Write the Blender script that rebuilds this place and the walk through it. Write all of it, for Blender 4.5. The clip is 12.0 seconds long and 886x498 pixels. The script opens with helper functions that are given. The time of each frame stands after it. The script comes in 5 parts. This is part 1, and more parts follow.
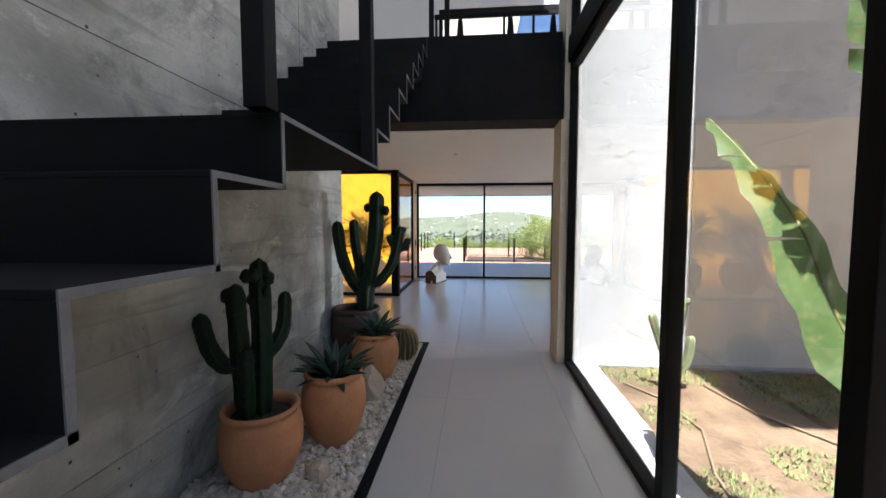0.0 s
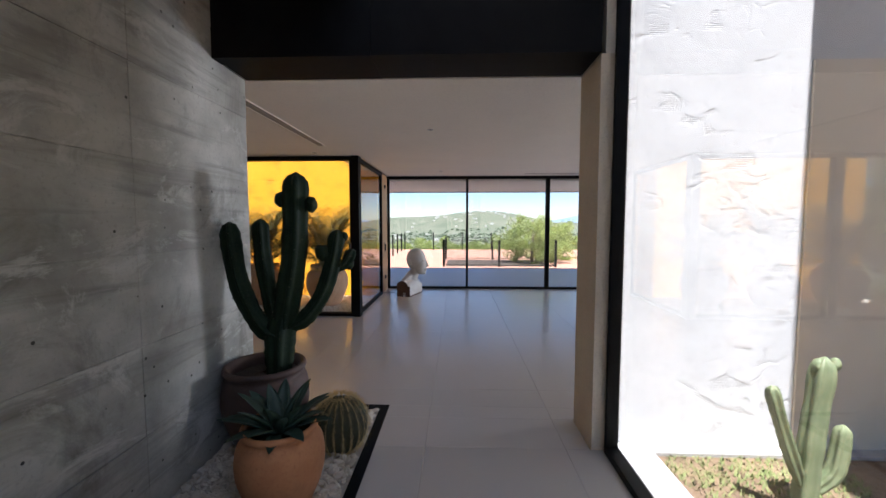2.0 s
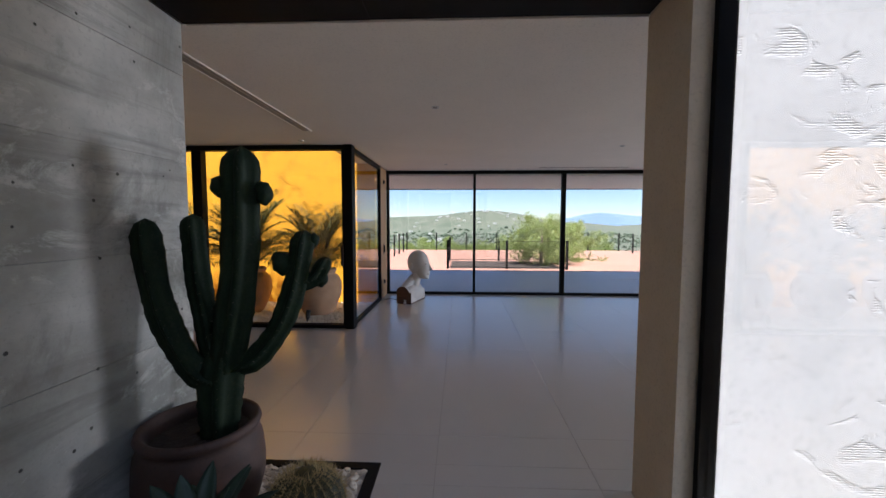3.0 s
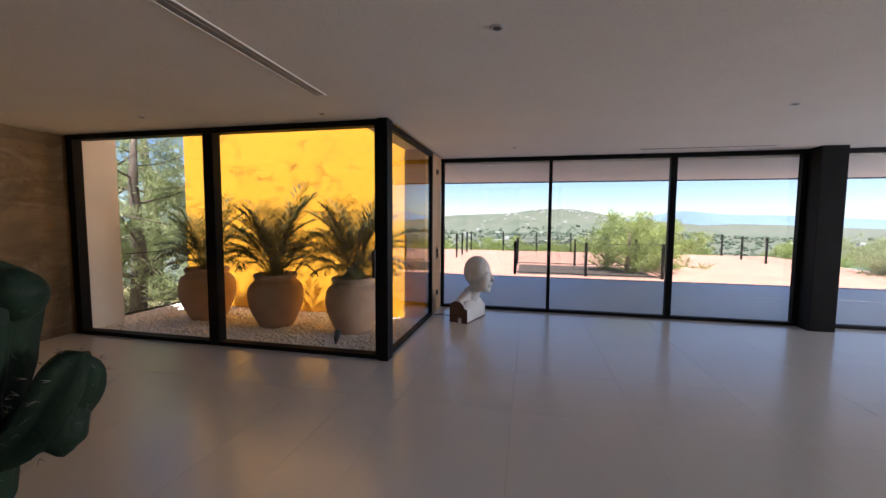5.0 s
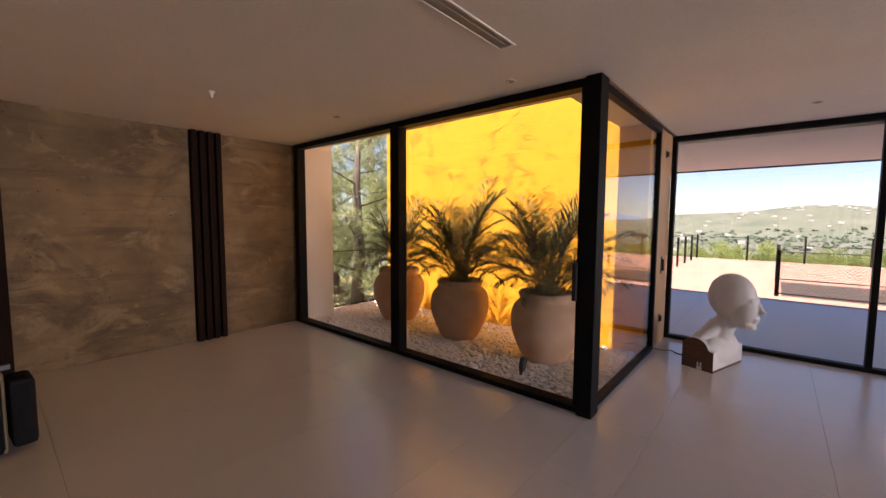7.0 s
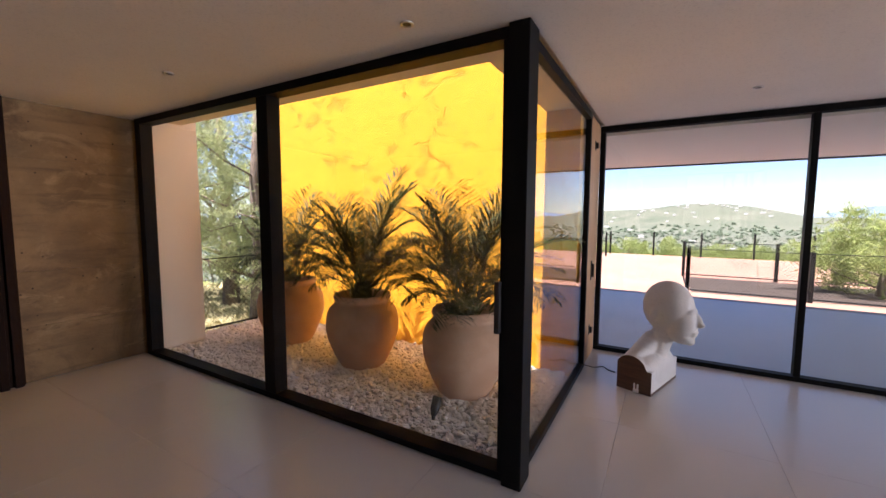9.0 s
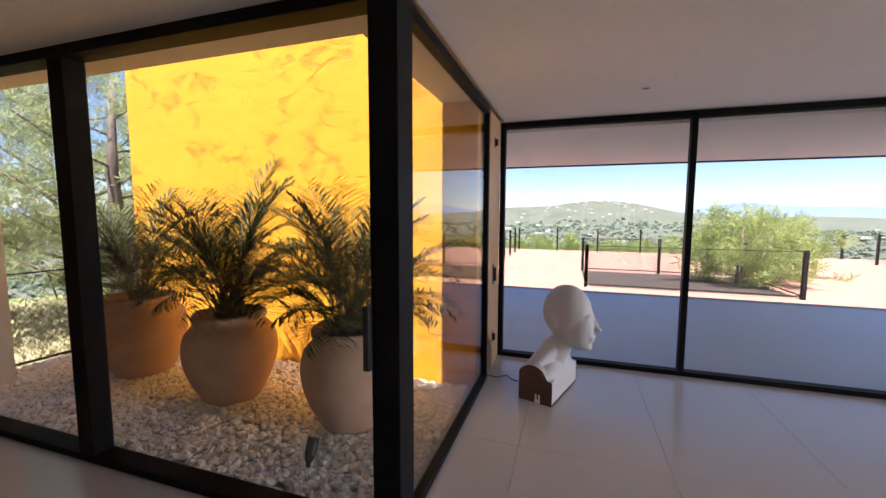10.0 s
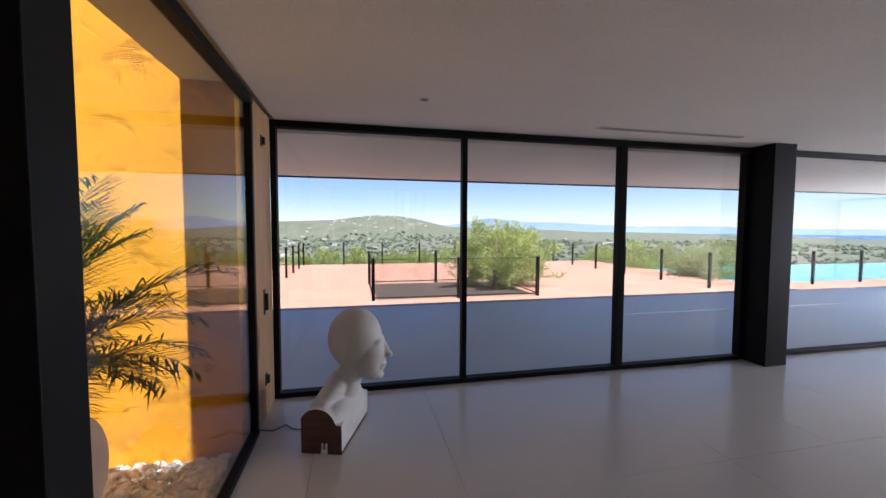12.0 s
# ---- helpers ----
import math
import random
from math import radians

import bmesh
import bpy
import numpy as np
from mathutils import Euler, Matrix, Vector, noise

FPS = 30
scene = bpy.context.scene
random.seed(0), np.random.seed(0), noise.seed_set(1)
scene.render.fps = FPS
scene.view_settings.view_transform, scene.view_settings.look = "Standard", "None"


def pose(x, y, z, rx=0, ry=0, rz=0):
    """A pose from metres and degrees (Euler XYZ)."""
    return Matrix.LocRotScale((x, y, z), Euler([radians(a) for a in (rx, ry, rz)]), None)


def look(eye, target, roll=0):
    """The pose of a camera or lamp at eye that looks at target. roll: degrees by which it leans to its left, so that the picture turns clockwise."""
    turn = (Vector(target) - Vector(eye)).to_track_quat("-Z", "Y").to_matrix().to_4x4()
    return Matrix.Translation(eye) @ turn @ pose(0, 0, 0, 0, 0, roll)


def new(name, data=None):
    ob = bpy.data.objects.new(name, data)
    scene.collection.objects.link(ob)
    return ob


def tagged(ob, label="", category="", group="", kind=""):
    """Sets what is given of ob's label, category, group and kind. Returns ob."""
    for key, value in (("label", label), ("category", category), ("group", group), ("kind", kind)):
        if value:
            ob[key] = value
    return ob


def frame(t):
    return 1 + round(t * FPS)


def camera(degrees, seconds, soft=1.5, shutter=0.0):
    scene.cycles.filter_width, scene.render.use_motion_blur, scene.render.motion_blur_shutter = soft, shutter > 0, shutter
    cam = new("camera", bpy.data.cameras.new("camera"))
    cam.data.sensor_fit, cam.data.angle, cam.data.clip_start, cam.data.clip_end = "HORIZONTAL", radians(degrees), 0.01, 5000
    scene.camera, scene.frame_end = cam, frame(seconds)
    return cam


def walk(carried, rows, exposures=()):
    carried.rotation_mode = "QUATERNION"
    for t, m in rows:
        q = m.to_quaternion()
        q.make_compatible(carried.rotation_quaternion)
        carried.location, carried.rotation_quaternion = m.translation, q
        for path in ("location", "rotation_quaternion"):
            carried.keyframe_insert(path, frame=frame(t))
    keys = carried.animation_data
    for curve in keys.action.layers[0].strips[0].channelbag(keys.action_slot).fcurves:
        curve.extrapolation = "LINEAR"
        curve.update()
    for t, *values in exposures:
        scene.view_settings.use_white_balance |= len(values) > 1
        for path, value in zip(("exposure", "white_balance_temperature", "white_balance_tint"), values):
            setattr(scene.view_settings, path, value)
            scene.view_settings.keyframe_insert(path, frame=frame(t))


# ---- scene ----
cam = camera(97.1, 12.0)
PATH = [
    (0, (0.169, 0.899, 1.426), (-0.005, 2.887, 1.295), -0.0),
    (0.5, (0.188, 1.295, 1.439), (0.015, 3.283, 1.303), 0.1),
    (1, (0.206, 1.688, 1.429), (0.123, 3.682, 1.298), 0.1),
    (1.5, (0.187, 2.093, 1.427), (0.111, 4.087, 1.295), 0.2),
    (2, (0.134, 2.484, 1.442), (0.061, 4.479, 1.309), 0.0),
    (2.5, (0.127, 2.876, 1.444), (0.055, 4.871, 1.309), 0.1),
    (3, (0.065, 3.254, 1.434), (-0.022, 5.248, 1.299), 0.1),
    (4.8, (0.012, 4.526, 1.437), (-0.291, 6.498, 1.298), 0.3),
    (5, (0.024, 4.662, 1.45), (-0.401, 6.611, 1.303), 0.4),
    (5.5, (-0.024, 4.934, 1.461), (-0.6, 6.844, 1.311), 0.4),
    (6, (-0.119, 5.19, 1.454), (-0.708, 7.096, 1.31), 0.4),
    (6.5, (-0.235, 5.439, 1.451), (-1.076, 7.247, 1.301), 0.5),
    (7, (-0.397, 5.584, 1.447), (-1.69, 7.104, 1.296), 0.3),
    (7.2, (-0.464, 5.639, 1.472), (-1.883, 7.039, 1.31), 0.1),
    (8.8, (-0.674, 6.352, 1.486), (-1.791, 8.002, 1.312), 0.5),
    (9, (-0.727, 6.431, 1.481), (-1.719, 8.16, 1.314), 0.3),
    (9.5, (-0.742, 6.68, 1.497), (-1.588, 8.484, 1.323), 0.2),
    (10, (-0.692, 6.911, 1.528), (-1.306, 8.805, 1.345), 0.2),
    (10.5, (-0.716, 7.116, 1.53), (-0.885, 9.102, 1.362), 0.2),
    (11, (-0.714, 7.254, 1.529), (-0.771, 9.247, 1.372), 0.1),
    (11.5, (-0.699, 7.314, 1.531), (-0.586, 9.306, 1.396), 0.2),
    (12, (-0.68, 7.363, 1.527), (-0.247, 9.312, 1.418), 0.2),
]
walk(cam, [(t, look(eye, target, roll)) for t, eye, target, roll in PATH], exposures=[(0, 2.25, 6000, 13), (1.5, 2.15, 5950, 16), (3, 1.65, 5800, 17), (5, 1.87, 5950, 19), (7, 2.08, 6800, 32), (9, 2.24, 6200, 27), (12, 1.62, 5950, 20)])

# ---- world, sun, light ----
world = bpy.data.worlds.new("world")
scene.world = world
world.use_nodes = True
_wn, _wl = world.node_tree.nodes, world.node_tree.links
_sky = _wn.new("ShaderNodeTexSky")
_sky.sky_type, _sky.sun_disc = "NISHITA", False
_sky.sun_elevation, _sky.sun_rotation = radians(73), radians(180)
_sky.air_density, _sky.dust_density, _sky.ozone_density = 0.85, 0.0, 3.0
_wl.new(_sky.outputs[0], _wn["Background"].inputs[0])
_wn["Background"].inputs[1].default_value = 0.05

sun = new("sun", bpy.data.lights.new("sun", "SUN"))
sun.data.energy, sun.data.angle, sun.data.color = 5.0, radians(0.55), (1.0, 0.95, 0.87)
sun.matrix_world = pose(0, 0, 20, 17, 0, 0)


def fill_light(name, m, w, h, power, color):
    """Area lamp that adds daylight-coloured fill at an unseen opening."""
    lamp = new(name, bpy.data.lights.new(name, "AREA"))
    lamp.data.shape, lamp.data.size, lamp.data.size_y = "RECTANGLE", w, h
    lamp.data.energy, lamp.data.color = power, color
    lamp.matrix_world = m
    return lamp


# added fill lamps, set in an unseen end window and the hall's unseen high glazing
fill_light("east_fill", pose(14.1, 9.5, 1.25, 0, 90, 0), 2.2, 2.5, 215, (0.92, 0.96, 1.0))
fill_light("hall_fill", pose(1.02, 0.6, 4.6, 0, 70, 0), 2.0, 6.0, 15, (0.95, 0.97, 1.0))


# ---- materials ----
def material(name, c1, c2, rough=0.6, metal=0.0, scale=3.0, fine=60.0, bump=0.15, bump_dist=0.004, stretch=(1, 1, 1), spec=0.5, c3=None, contrast=(0.35, 0.7), rough2=None, vary=0.0, coat=0.0):
    m = bpy.data.materials.new(name)
    m.use_nodes = True
    n, l = m.node_tree.nodes, m.node_tree.links
    b = n["Principled BSDF"]
    tc = n.new("ShaderNodeNewGeometry")
    mp = n.new("ShaderNodeMapping")
    mp.inputs["Scale"].default_value = stretch
    l.new(tc.outputs["Position"], mp.inputs["Vector"])
    big = n.new("ShaderNodeTexNoise")
    big.inputs["Scale"].default_value, big.inputs["Detail"].default_value, big.inputs["Roughness"].default_value = scale, 6, 0.62
    small = n.new("ShaderNodeTexNoise")
    small.inputs["Scale"].default_value, small.inputs["Detail"].default_value = fine, 4
    for t in (big, small):
        l.new(mp.outputs[0], t.inputs["Vector"])
    ramp = n.new("ShaderNodeValToRGB")
    ramp.color_ramp.elements[0].position, ramp.color_ramp.elements[1].position = contrast
    ramp.color_ramp.elements[0].color, ramp.color_ramp.elements[1].color = (*c1, 1), (*c2, 1)
    l.new(big.outputs[0], ramp.inputs[0])
    mix = n.new("ShaderNodeMix")
    mix.data_type, mix.blend_type = "RGBA", "MIX"
    mix.inputs["Factor"].default_value = 0.5
    cc = c3 or tuple(x * 0.8 for x in c1)
    mix.inputs["B"].default_value = (*cc, 1)
    r2 = n.new("ShaderNodeMapRange")
    r2.inputs["From Min"].default_value, r2.inputs["From Max"].default_value, r2.inputs["To Max"].default_value = 0.52, 0.75, 0.6
    l.new(small.outputs[0], r2.inputs[0])
    l.new(r2.outputs[0], mix.inputs["Factor"])
    l.new(ramp.outputs[0], mix.inputs["A"])
    out = mix.outputs["Result"]
    if vary:
        oi = n.new("ShaderNodeObjectInfo")
        hs = n.new("ShaderNodeHueSaturation")
        mr = n.new("ShaderNodeMapRange")
        mr.inputs["To Min"].default_value, mr.inputs["To Max"].default_value = 1 - vary, 1 + vary
        l.new(oi.outputs["Random"], mr.inputs[0])
        l.new(mr.outputs[0], hs.inputs["Value"])
        l.new(out, hs.inputs["Color"])
        out = hs.outputs[0]
    l.new(out, b.inputs["Base Color"])
    rr = n.new("ShaderNodeMapRange")
    rr.inputs["To Min"].default_value, rr.inputs["To Max"].default_value = rough, rough2 if rough2 is not None else min(1, rough + 0.15)
    l.new(big.outputs[0], rr.inputs[0])
    l.new(rr.outputs[0], b.inputs["Roughness"])
    b.inputs["Metallic"].default_value = metal
    b.inputs["Specular IOR Level"].default_value = spec
    b.inputs["Coat Weight"].default_value = coat
    if bump:
        bp = n.new("ShaderNodeBump")
        bp.inputs["Strength"].default_value, bp.inputs["Distance"].default_value = bump, bump_dist
        ad = n.new("ShaderNodeMath")
        ad.operation = "ADD"
        l.new(big.outputs[0], ad.inputs[0])
        l.new(small.outputs[0], ad.inputs[1])
        l.new(ad.outputs[0], bp.inputs["Height"])
        l.new(bp.outputs[0], b.inputs["Normal"])
    return m


def concrete(name, c1, c2, stain, pale):
    """Board-formed concrete: cloudy cement, streaks along the boards, damp stains, pale laitance, air holes."""
    m = bpy.data.materials.new(name)
    m.use_nodes = True
    n, l = m.node_tree.nodes, m.node_tree.links
    b = n["Principled BSDF"]
    geo = n.new("ShaderNodeNewGeometry")

    def cloud(scale, stretch, detail=7, dist=0.0, rough=0.6):
        mp = n.new("ShaderNodeMapping")
        mp.inputs["Scale"].default_value = stretch
        t = n.new("ShaderNodeTexNoise")
        t.inputs["Scale"].default_value, t.inputs["Detail"].default_value = scale, detail
        t.inputs["Distortion"].default_value, t.inputs["Roughness"].default_value = dist, rough
        l.new(geo.outputs["Position"], mp.inputs["Vector"])
        l.new(mp.outputs[0], t.inputs["Vector"])
        return t.outputs[0]

    def band(src, lo, hi, top=1.0):
        r = n.new("ShaderNodeMapRange")
        r.inputs["From Min"].default_value, r.inputs["From Max"].default_value, r.inputs["To Max"].default_value = lo, hi, top
        l.new(src, r.inputs[0])
        return r.outputs[0]

    def blend(a, colour, fac):
        x = n.new("ShaderNodeMix")
        x.data_type = "RGBA"
        x.inputs["B"].default_value = (*colour, 1)
        l.new(fac, x.inputs["Factor"])
        l.new(a, x.inputs["A"])
        return x.outputs["Result"]
    body, streak, damp, milk, grain = cloud(1.5, (1, 1, 1.3)), cloud(2.2, (1, 0.35, 5.0), dist=0.6), cloud(1.1, (1, 1, 0.9), dist=1.2, rough=0.7), cloud(2.6, (1, 0.8, 1.6), dist=0.8, rough=0.72), cloud(48, (1, 1, 1), 5)
    ramp = n.new("ShaderNodeValToRGB")
    ramp.color_ramp.elements[0].position, ramp.color_ramp.elements[1].position = 0.36, 0.64
    ramp.color_ramp.elements[0].color, ramp.color_ramp.elements[1].color = (*c1, 1), (*c2, 1)
    l.new(body, ramp.inputs[0])
    col = blend(ramp.outputs[0], stain, band(streak, 0.54, 0.72, 0.65))
    col = blend(col, stain, band(damp, 0.53, 0.67, 0.8))
    col = blend(col, pale, band(milk, 0.55, 0.64, 0.75))
    col = blend(col, c1, band(grain, 0.55, 0.72, 0.5))
    holes = n.new("ShaderNodeTexVoronoi")
    holes.inputs["Scale"].default_value, holes.inputs["Randomness"].default_value = 9.0, 1.0
    l.new(geo.outputs["Position"], holes.inputs["Vector"])
    pit = band(holes.outputs["Distance"], 0.075, 0.055)
    col = blend(col, tuple(x * 0.5 for x in stain), pit)
    oi, hs, mr = n.new("ShaderNodeObjectInfo"), n.new("ShaderNodeHueSaturation"), n.new("ShaderNodeMapRange")
    mr.inputs["To Min"].default_value, mr.inputs["To Max"].default_value = 0.93, 1.07
    l.new(oi.outputs["Random"], mr.inputs[0])
    l.new(mr.outputs[0], hs.inputs["Value"])
    l.new(col, hs.inputs["Color"])
    l.new(hs.outputs[0], b.inputs["Base Color"])
    b.inputs["Roughness"].default_value = 0.72
    b.inputs["Specular IOR Level"].default_value = 0.4
    h1, h2 = n.new("ShaderNodeMath"), n.new("ShaderNodeMath")
    h1.operation = h2.operation = "MULTIPLY_ADD"
    h1.inputs[1].default_value, h2.inputs[1].default_value = 0.7, -1.2
    l.new(streak, h1.inputs[0])
    l.new(milk, h1.inputs[2])
    l.new(pit, h2.inputs[0])
    l.new(h1.outputs[0], h2.inputs[2])
    bp = n.new("ShaderNodeBump")
    bp.inputs["Strength"].default_value, bp.inputs["Distance"].default_value = 0.5, 0.012
    l.new(h2.outputs[0], bp.inputs["Height"])
    l.new(bp.outputs[0], b.inputs["Normal"])
    return m


def translucent(m, amount, tint):
    """Lets thin leaves pass light."""
    n, l = m.node_tree.nodes, m.node_tree.links
    out = n["Material Output"]
    tl, mx = n.new("ShaderNodeBsdfTranslucent"), n.new("ShaderNodeMixShader")
    tl.inputs[0].default_value = (*tint, 1)
    mx.inputs[0].default_value = amount
    l.new(n["Principled BSDF"].outputs[0], mx.inputs[1])
    l.new(tl.outputs[0], mx.inputs[2])
    l.new(mx.outputs[0], out.inputs[0])
    return m


def rough_render(name, c1, c2, worn, size=2.1, lo=0.525, hi=0.63, depth=0.008):
    """Hand-trowelled render: smooth skin broken by combed bare patches, relief shade in their colour."""
    m = material(name, c1, c2, 0.85, scale=1.4, fine=35, bump=0.0)
    n, l = m.node_tree.nodes, m.node_tree.links
    b = n["Principled BSDF"]
    geo = n.new("ShaderNodeNewGeometry")
    patch = n.new("ShaderNodeTexNoise")
    patch.inputs["Scale"].default_value, patch.inputs["Detail"].default_value, patch.inputs["Distortion"].default_value = size, 6, 0.9
    comb = n.new("ShaderNodeTexWave")
    comb.bands_direction = "Z"
    comb.inputs["Scale"].default_value, comb.inputs["Distortion"].default_value, comb.inputs["Detail"].default_value, comb.inputs["Detail Scale"].default_value = 28.0, 4.0, 4, 3.0
    soft = n.new("ShaderNodeTexNoise")
    soft.inputs["Scale"].default_value, soft.inputs["Detail"].default_value = 5.0, 5
    for t in (comb, soft):
        l.new(geo.outputs["Position"], t.inputs["Vector"])
    stretch = n.new("ShaderNodeMapping")
    stretch.inputs["Scale"].default_value, stretch.inputs["Rotation"].default_value = (0.9, 1, 1.25), (0, 0.3, 0)
    l.new(geo.outputs["Position"], stretch.inputs["Vector"])
    l.new(stretch.outputs[0], patch.inputs["Vector"])
    zone = n.new("ShaderNodeTexNoise")
    zone.inputs["Scale"].default_value, zone.inputs["Detail"].default_value = 1.1, 2
    l.new(geo.outputs["Position"], zone.inputs["Vector"])
    few = n.new("ShaderNodeMapRange")
    few.inputs["From Min"].default_value, few.inputs["From Max"].default_value, few.inputs["To Min"].default_value = 0.42, 0.6, -0.09
    few.inputs["To Max"].default_value = 0.03
    l.new(zone.outputs[0], few.inputs[0])
    sparse = n.new("ShaderNodeMath")
    l.new(patch.outputs[0], sparse.inputs[0])
    l.new(few.outputs[0], sparse.inputs[1])
    mask = n.new("ShaderNodeMapRange")
    mask.inputs["From Min"].default_value, mask.inputs["From Max"].default_value = lo, hi
    l.new(sparse.outputs[0], mask.inputs[0])
    both = n.new("ShaderNodeMath")
    both.operation = "MULTIPLY"
    l.new(mask.outputs[0], both.inputs[0])
    ridge = n.new("ShaderNodeMapRange")
    ridge.inputs["To Min"].default_value = 0.4
    l.new(comb.outputs["Fac"], ridge.inputs[0])
    l.new(ridge.outputs[0], both.inputs[1])
    old = b.inputs["Base Color"].links[0].from_socket
    # Comb grooves get the bare tone darkened, with relief shade put into the colour.
    mix = n.new("ShaderNodeMix")
    mix.data_type = "RGBA"
    mix.inputs["B"].default_value = (*worn, 1)
    l.new(both.outputs[0], mix.inputs["Factor"])
    l.new(old, mix.inputs["A"])
    l.new(mix.outputs["Result"], b.inputs["Base Color"])
    hgt = n.new("ShaderNodeMath")
    hgt.operation = "MULTIPLY_ADD"
    hgt.inputs[1].default_value = -0.8
    l.new(both.outputs[0], hgt.inputs[0])
    l.new(soft.outputs[0], hgt.inputs[2])
    bp = n.new("ShaderNodeBump")
    bp.inputs["Strength"].default_value, bp.inputs["Distance"].default_value = 0.6, depth
    l.new(hgt.outputs[0], bp.inputs["Height"])
    l.new(bp.outputs[0], b.inputs["Normal"])
    return m


def glass_material(name, tint=(0.97, 0.985, 0.98), mirror=0.05):
    m = bpy.data.materials.new(name)
    m.use_nodes = True
    n, l = m.node_tree.nodes, m.node_tree.links
    n.clear()
    o = n.new("ShaderNodeOutputMaterial")
    lw = n.new("ShaderNodeLayerWeight")
    lw.inputs[0].default_value = 0.5
    pw, fr = n.new("ShaderNodeMath"), n.new("ShaderNodeMath")
    pw.operation, fr.operation = "POWER", "MULTIPLY_ADD"
    pw.inputs[1].default_value, fr.inputs[1].default_value, fr.inputs[2].default_value = 5.0, 0.90, mirror
    l.new(lw.outputs["Facing"], pw.inputs[0])
    l.new(pw.outputs[0], fr.inputs[0])
    tr, gl, mx = n.new("ShaderNodeBsdfTransparent"), n.new("ShaderNodeBsdfGlossy"), n.new("ShaderNodeMixShader")
    tr.inputs[0].default_value = (*tint, 1)
    gl.inputs["Roughness"].default_value = 0.0
    l.new(fr.outputs[0], mx.inputs[0])
    l.new(tr.outputs[0], mx.inputs[1])
    l.new(gl.outputs[0], mx.inputs[2])
    l.new(mx.outputs[0], o.inputs[0])
    return m


M_TILE = material("porcelain_tile", (0.515, 0.51, 0.505), (0.535, 0.53, 0.525), 0.19, rough2=0.24, spec=0.65, scale=0.4, fine=150, bump=0.0, vary=0.012, c3=(0.49, 0.475, 0.45))
M_GROUT = material("grout", (0.37, 0.36, 0.345), (0.40, 0.39, 0.375), 0.7)
M_CONCRETE = concrete("board_formed_concrete", (0.28, 0.27, 0.235), (0.54, 0.525, 0.465), (0.145, 0.142, 0.117), (0.60, 0.585, 0.53))
# Orange-brown of the yellow wall's bounce light is put into these cement colours.
M_CONCRETE2 = concrete("bounce_tinted_concrete", (0.125, 0.079, 0.034), (0.235, 0.152, 0.068), (0.075, 0.047, 0.022), (0.28, 0.19, 0.092))
M_STEEL = material("black_steel", (0.006, 0.0063, 0.007), (0.011, 0.0115, 0.0125), 0.6, scale=4, fine=200, bump=0.04, spec=0.1)
M_STEEL_EDGE = material("grey_steel", (0.09, 0.09, 0.095), (0.15, 0.15, 0.155), 0.5, scale=6, fine=150, bump=0.05)
M_ALU = material("dark_anodised_frame", (0.005, 0.0048, 0.0048), (0.009, 0.0085, 0.008), 0.5, scale=5, fine=200, bump=0.03, spec=0.12)
M_CEIL = material("painted_plaster", (0.79, 0.735, 0.66), (0.83, 0.775, 0.70), 0.85, scale=1.5, fine=90, bump=0.05)
M_CREAM = material("cream_plaster", (0.64, 0.56, 0.45), (0.71, 0.635, 0.525), 0.85, scale=2.5, fine=70, bump=0.15, bump_dist=0.005)
M_WHITE_WALL = rough_render("white_rough_render", (0.52, 0.52, 0.52), (0.61, 0.605, 0.60), (0.48, 0.475, 0.465), 7.0, 0.53, 0.66, 0.008)
M_YELLOW = rough_render("yellow_render", (0.82, 0.375, 0.007), (0.88, 0.42, 0.011), (0.50, 0.215, 0.006), 4.6, 0.53, 0.67, 0.010)
M_TERRACOTTA = material("terracotta", (0.45, 0.185, 0.075), (0.57, 0.265, 0.12), 0.7, scale=5, fine=60, bump=0.15, c3=(0.38, 0.15, 0.065))
M_CLAY = material("pale_clay", (0.47, 0.28, 0.17), (0.58, 0.38, 0.25), 0.8, scale=5, fine=70, bump=0.25, c3=(0.40, 0.24, 0.15))
M_SOIL = material("potting_soil", (0.03, 0.02, 0.014), (0.06, 0.042, 0.03), 0.95, scale=20, fine=120, bump=0.8, bump_dist=0.01)
M_PEBBLE = material("marble_pebble", (0.74, 0.68, 0.60), (0.88, 0.85, 0.80), 0.6, scale=14, fine=90, bump=0.1)
M_PEBBLE2 = material("ochre_pebble", (0.46, 0.39, 0.30), (0.70, 0.63, 0.53), 0.65, scale=11, fine=90, bump=0.1)
M_ROCK = material("sandstone_rock", (0.42, 0.32, 0.22), (0.56, 0.45, 0.33), 0.85, scale=7, fine=50, bump=0.6, bump_dist=0.01)
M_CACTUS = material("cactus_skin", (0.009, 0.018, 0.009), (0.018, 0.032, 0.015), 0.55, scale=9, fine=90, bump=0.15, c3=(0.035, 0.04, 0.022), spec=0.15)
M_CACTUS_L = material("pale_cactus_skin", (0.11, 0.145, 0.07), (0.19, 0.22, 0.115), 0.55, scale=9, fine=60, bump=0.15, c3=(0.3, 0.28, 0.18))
M_AGAVE = material("agave_leaf", (0.022, 0.048, 0.03), (0.045, 0.08, 0.052), 0.45, scale=8, fine=70, bump=0.05)
M_PALM = material("palm_leaf", (0.013, 0.026, 0.009), (0.032, 0.052, 0.016), 0.5, scale=6, fine=40, bump=0.05, c3=(0.08, 0.075, 0.024), spec=0.2)
translucent(M_PALM, 0.15, (0.16, 0.17, 0.03))
M_PALMSTEM = material("palm_stem", (0.10, 0.11, 0.03), (0.2, 0.19, 0.06), 0.5, scale=8, fine=60)
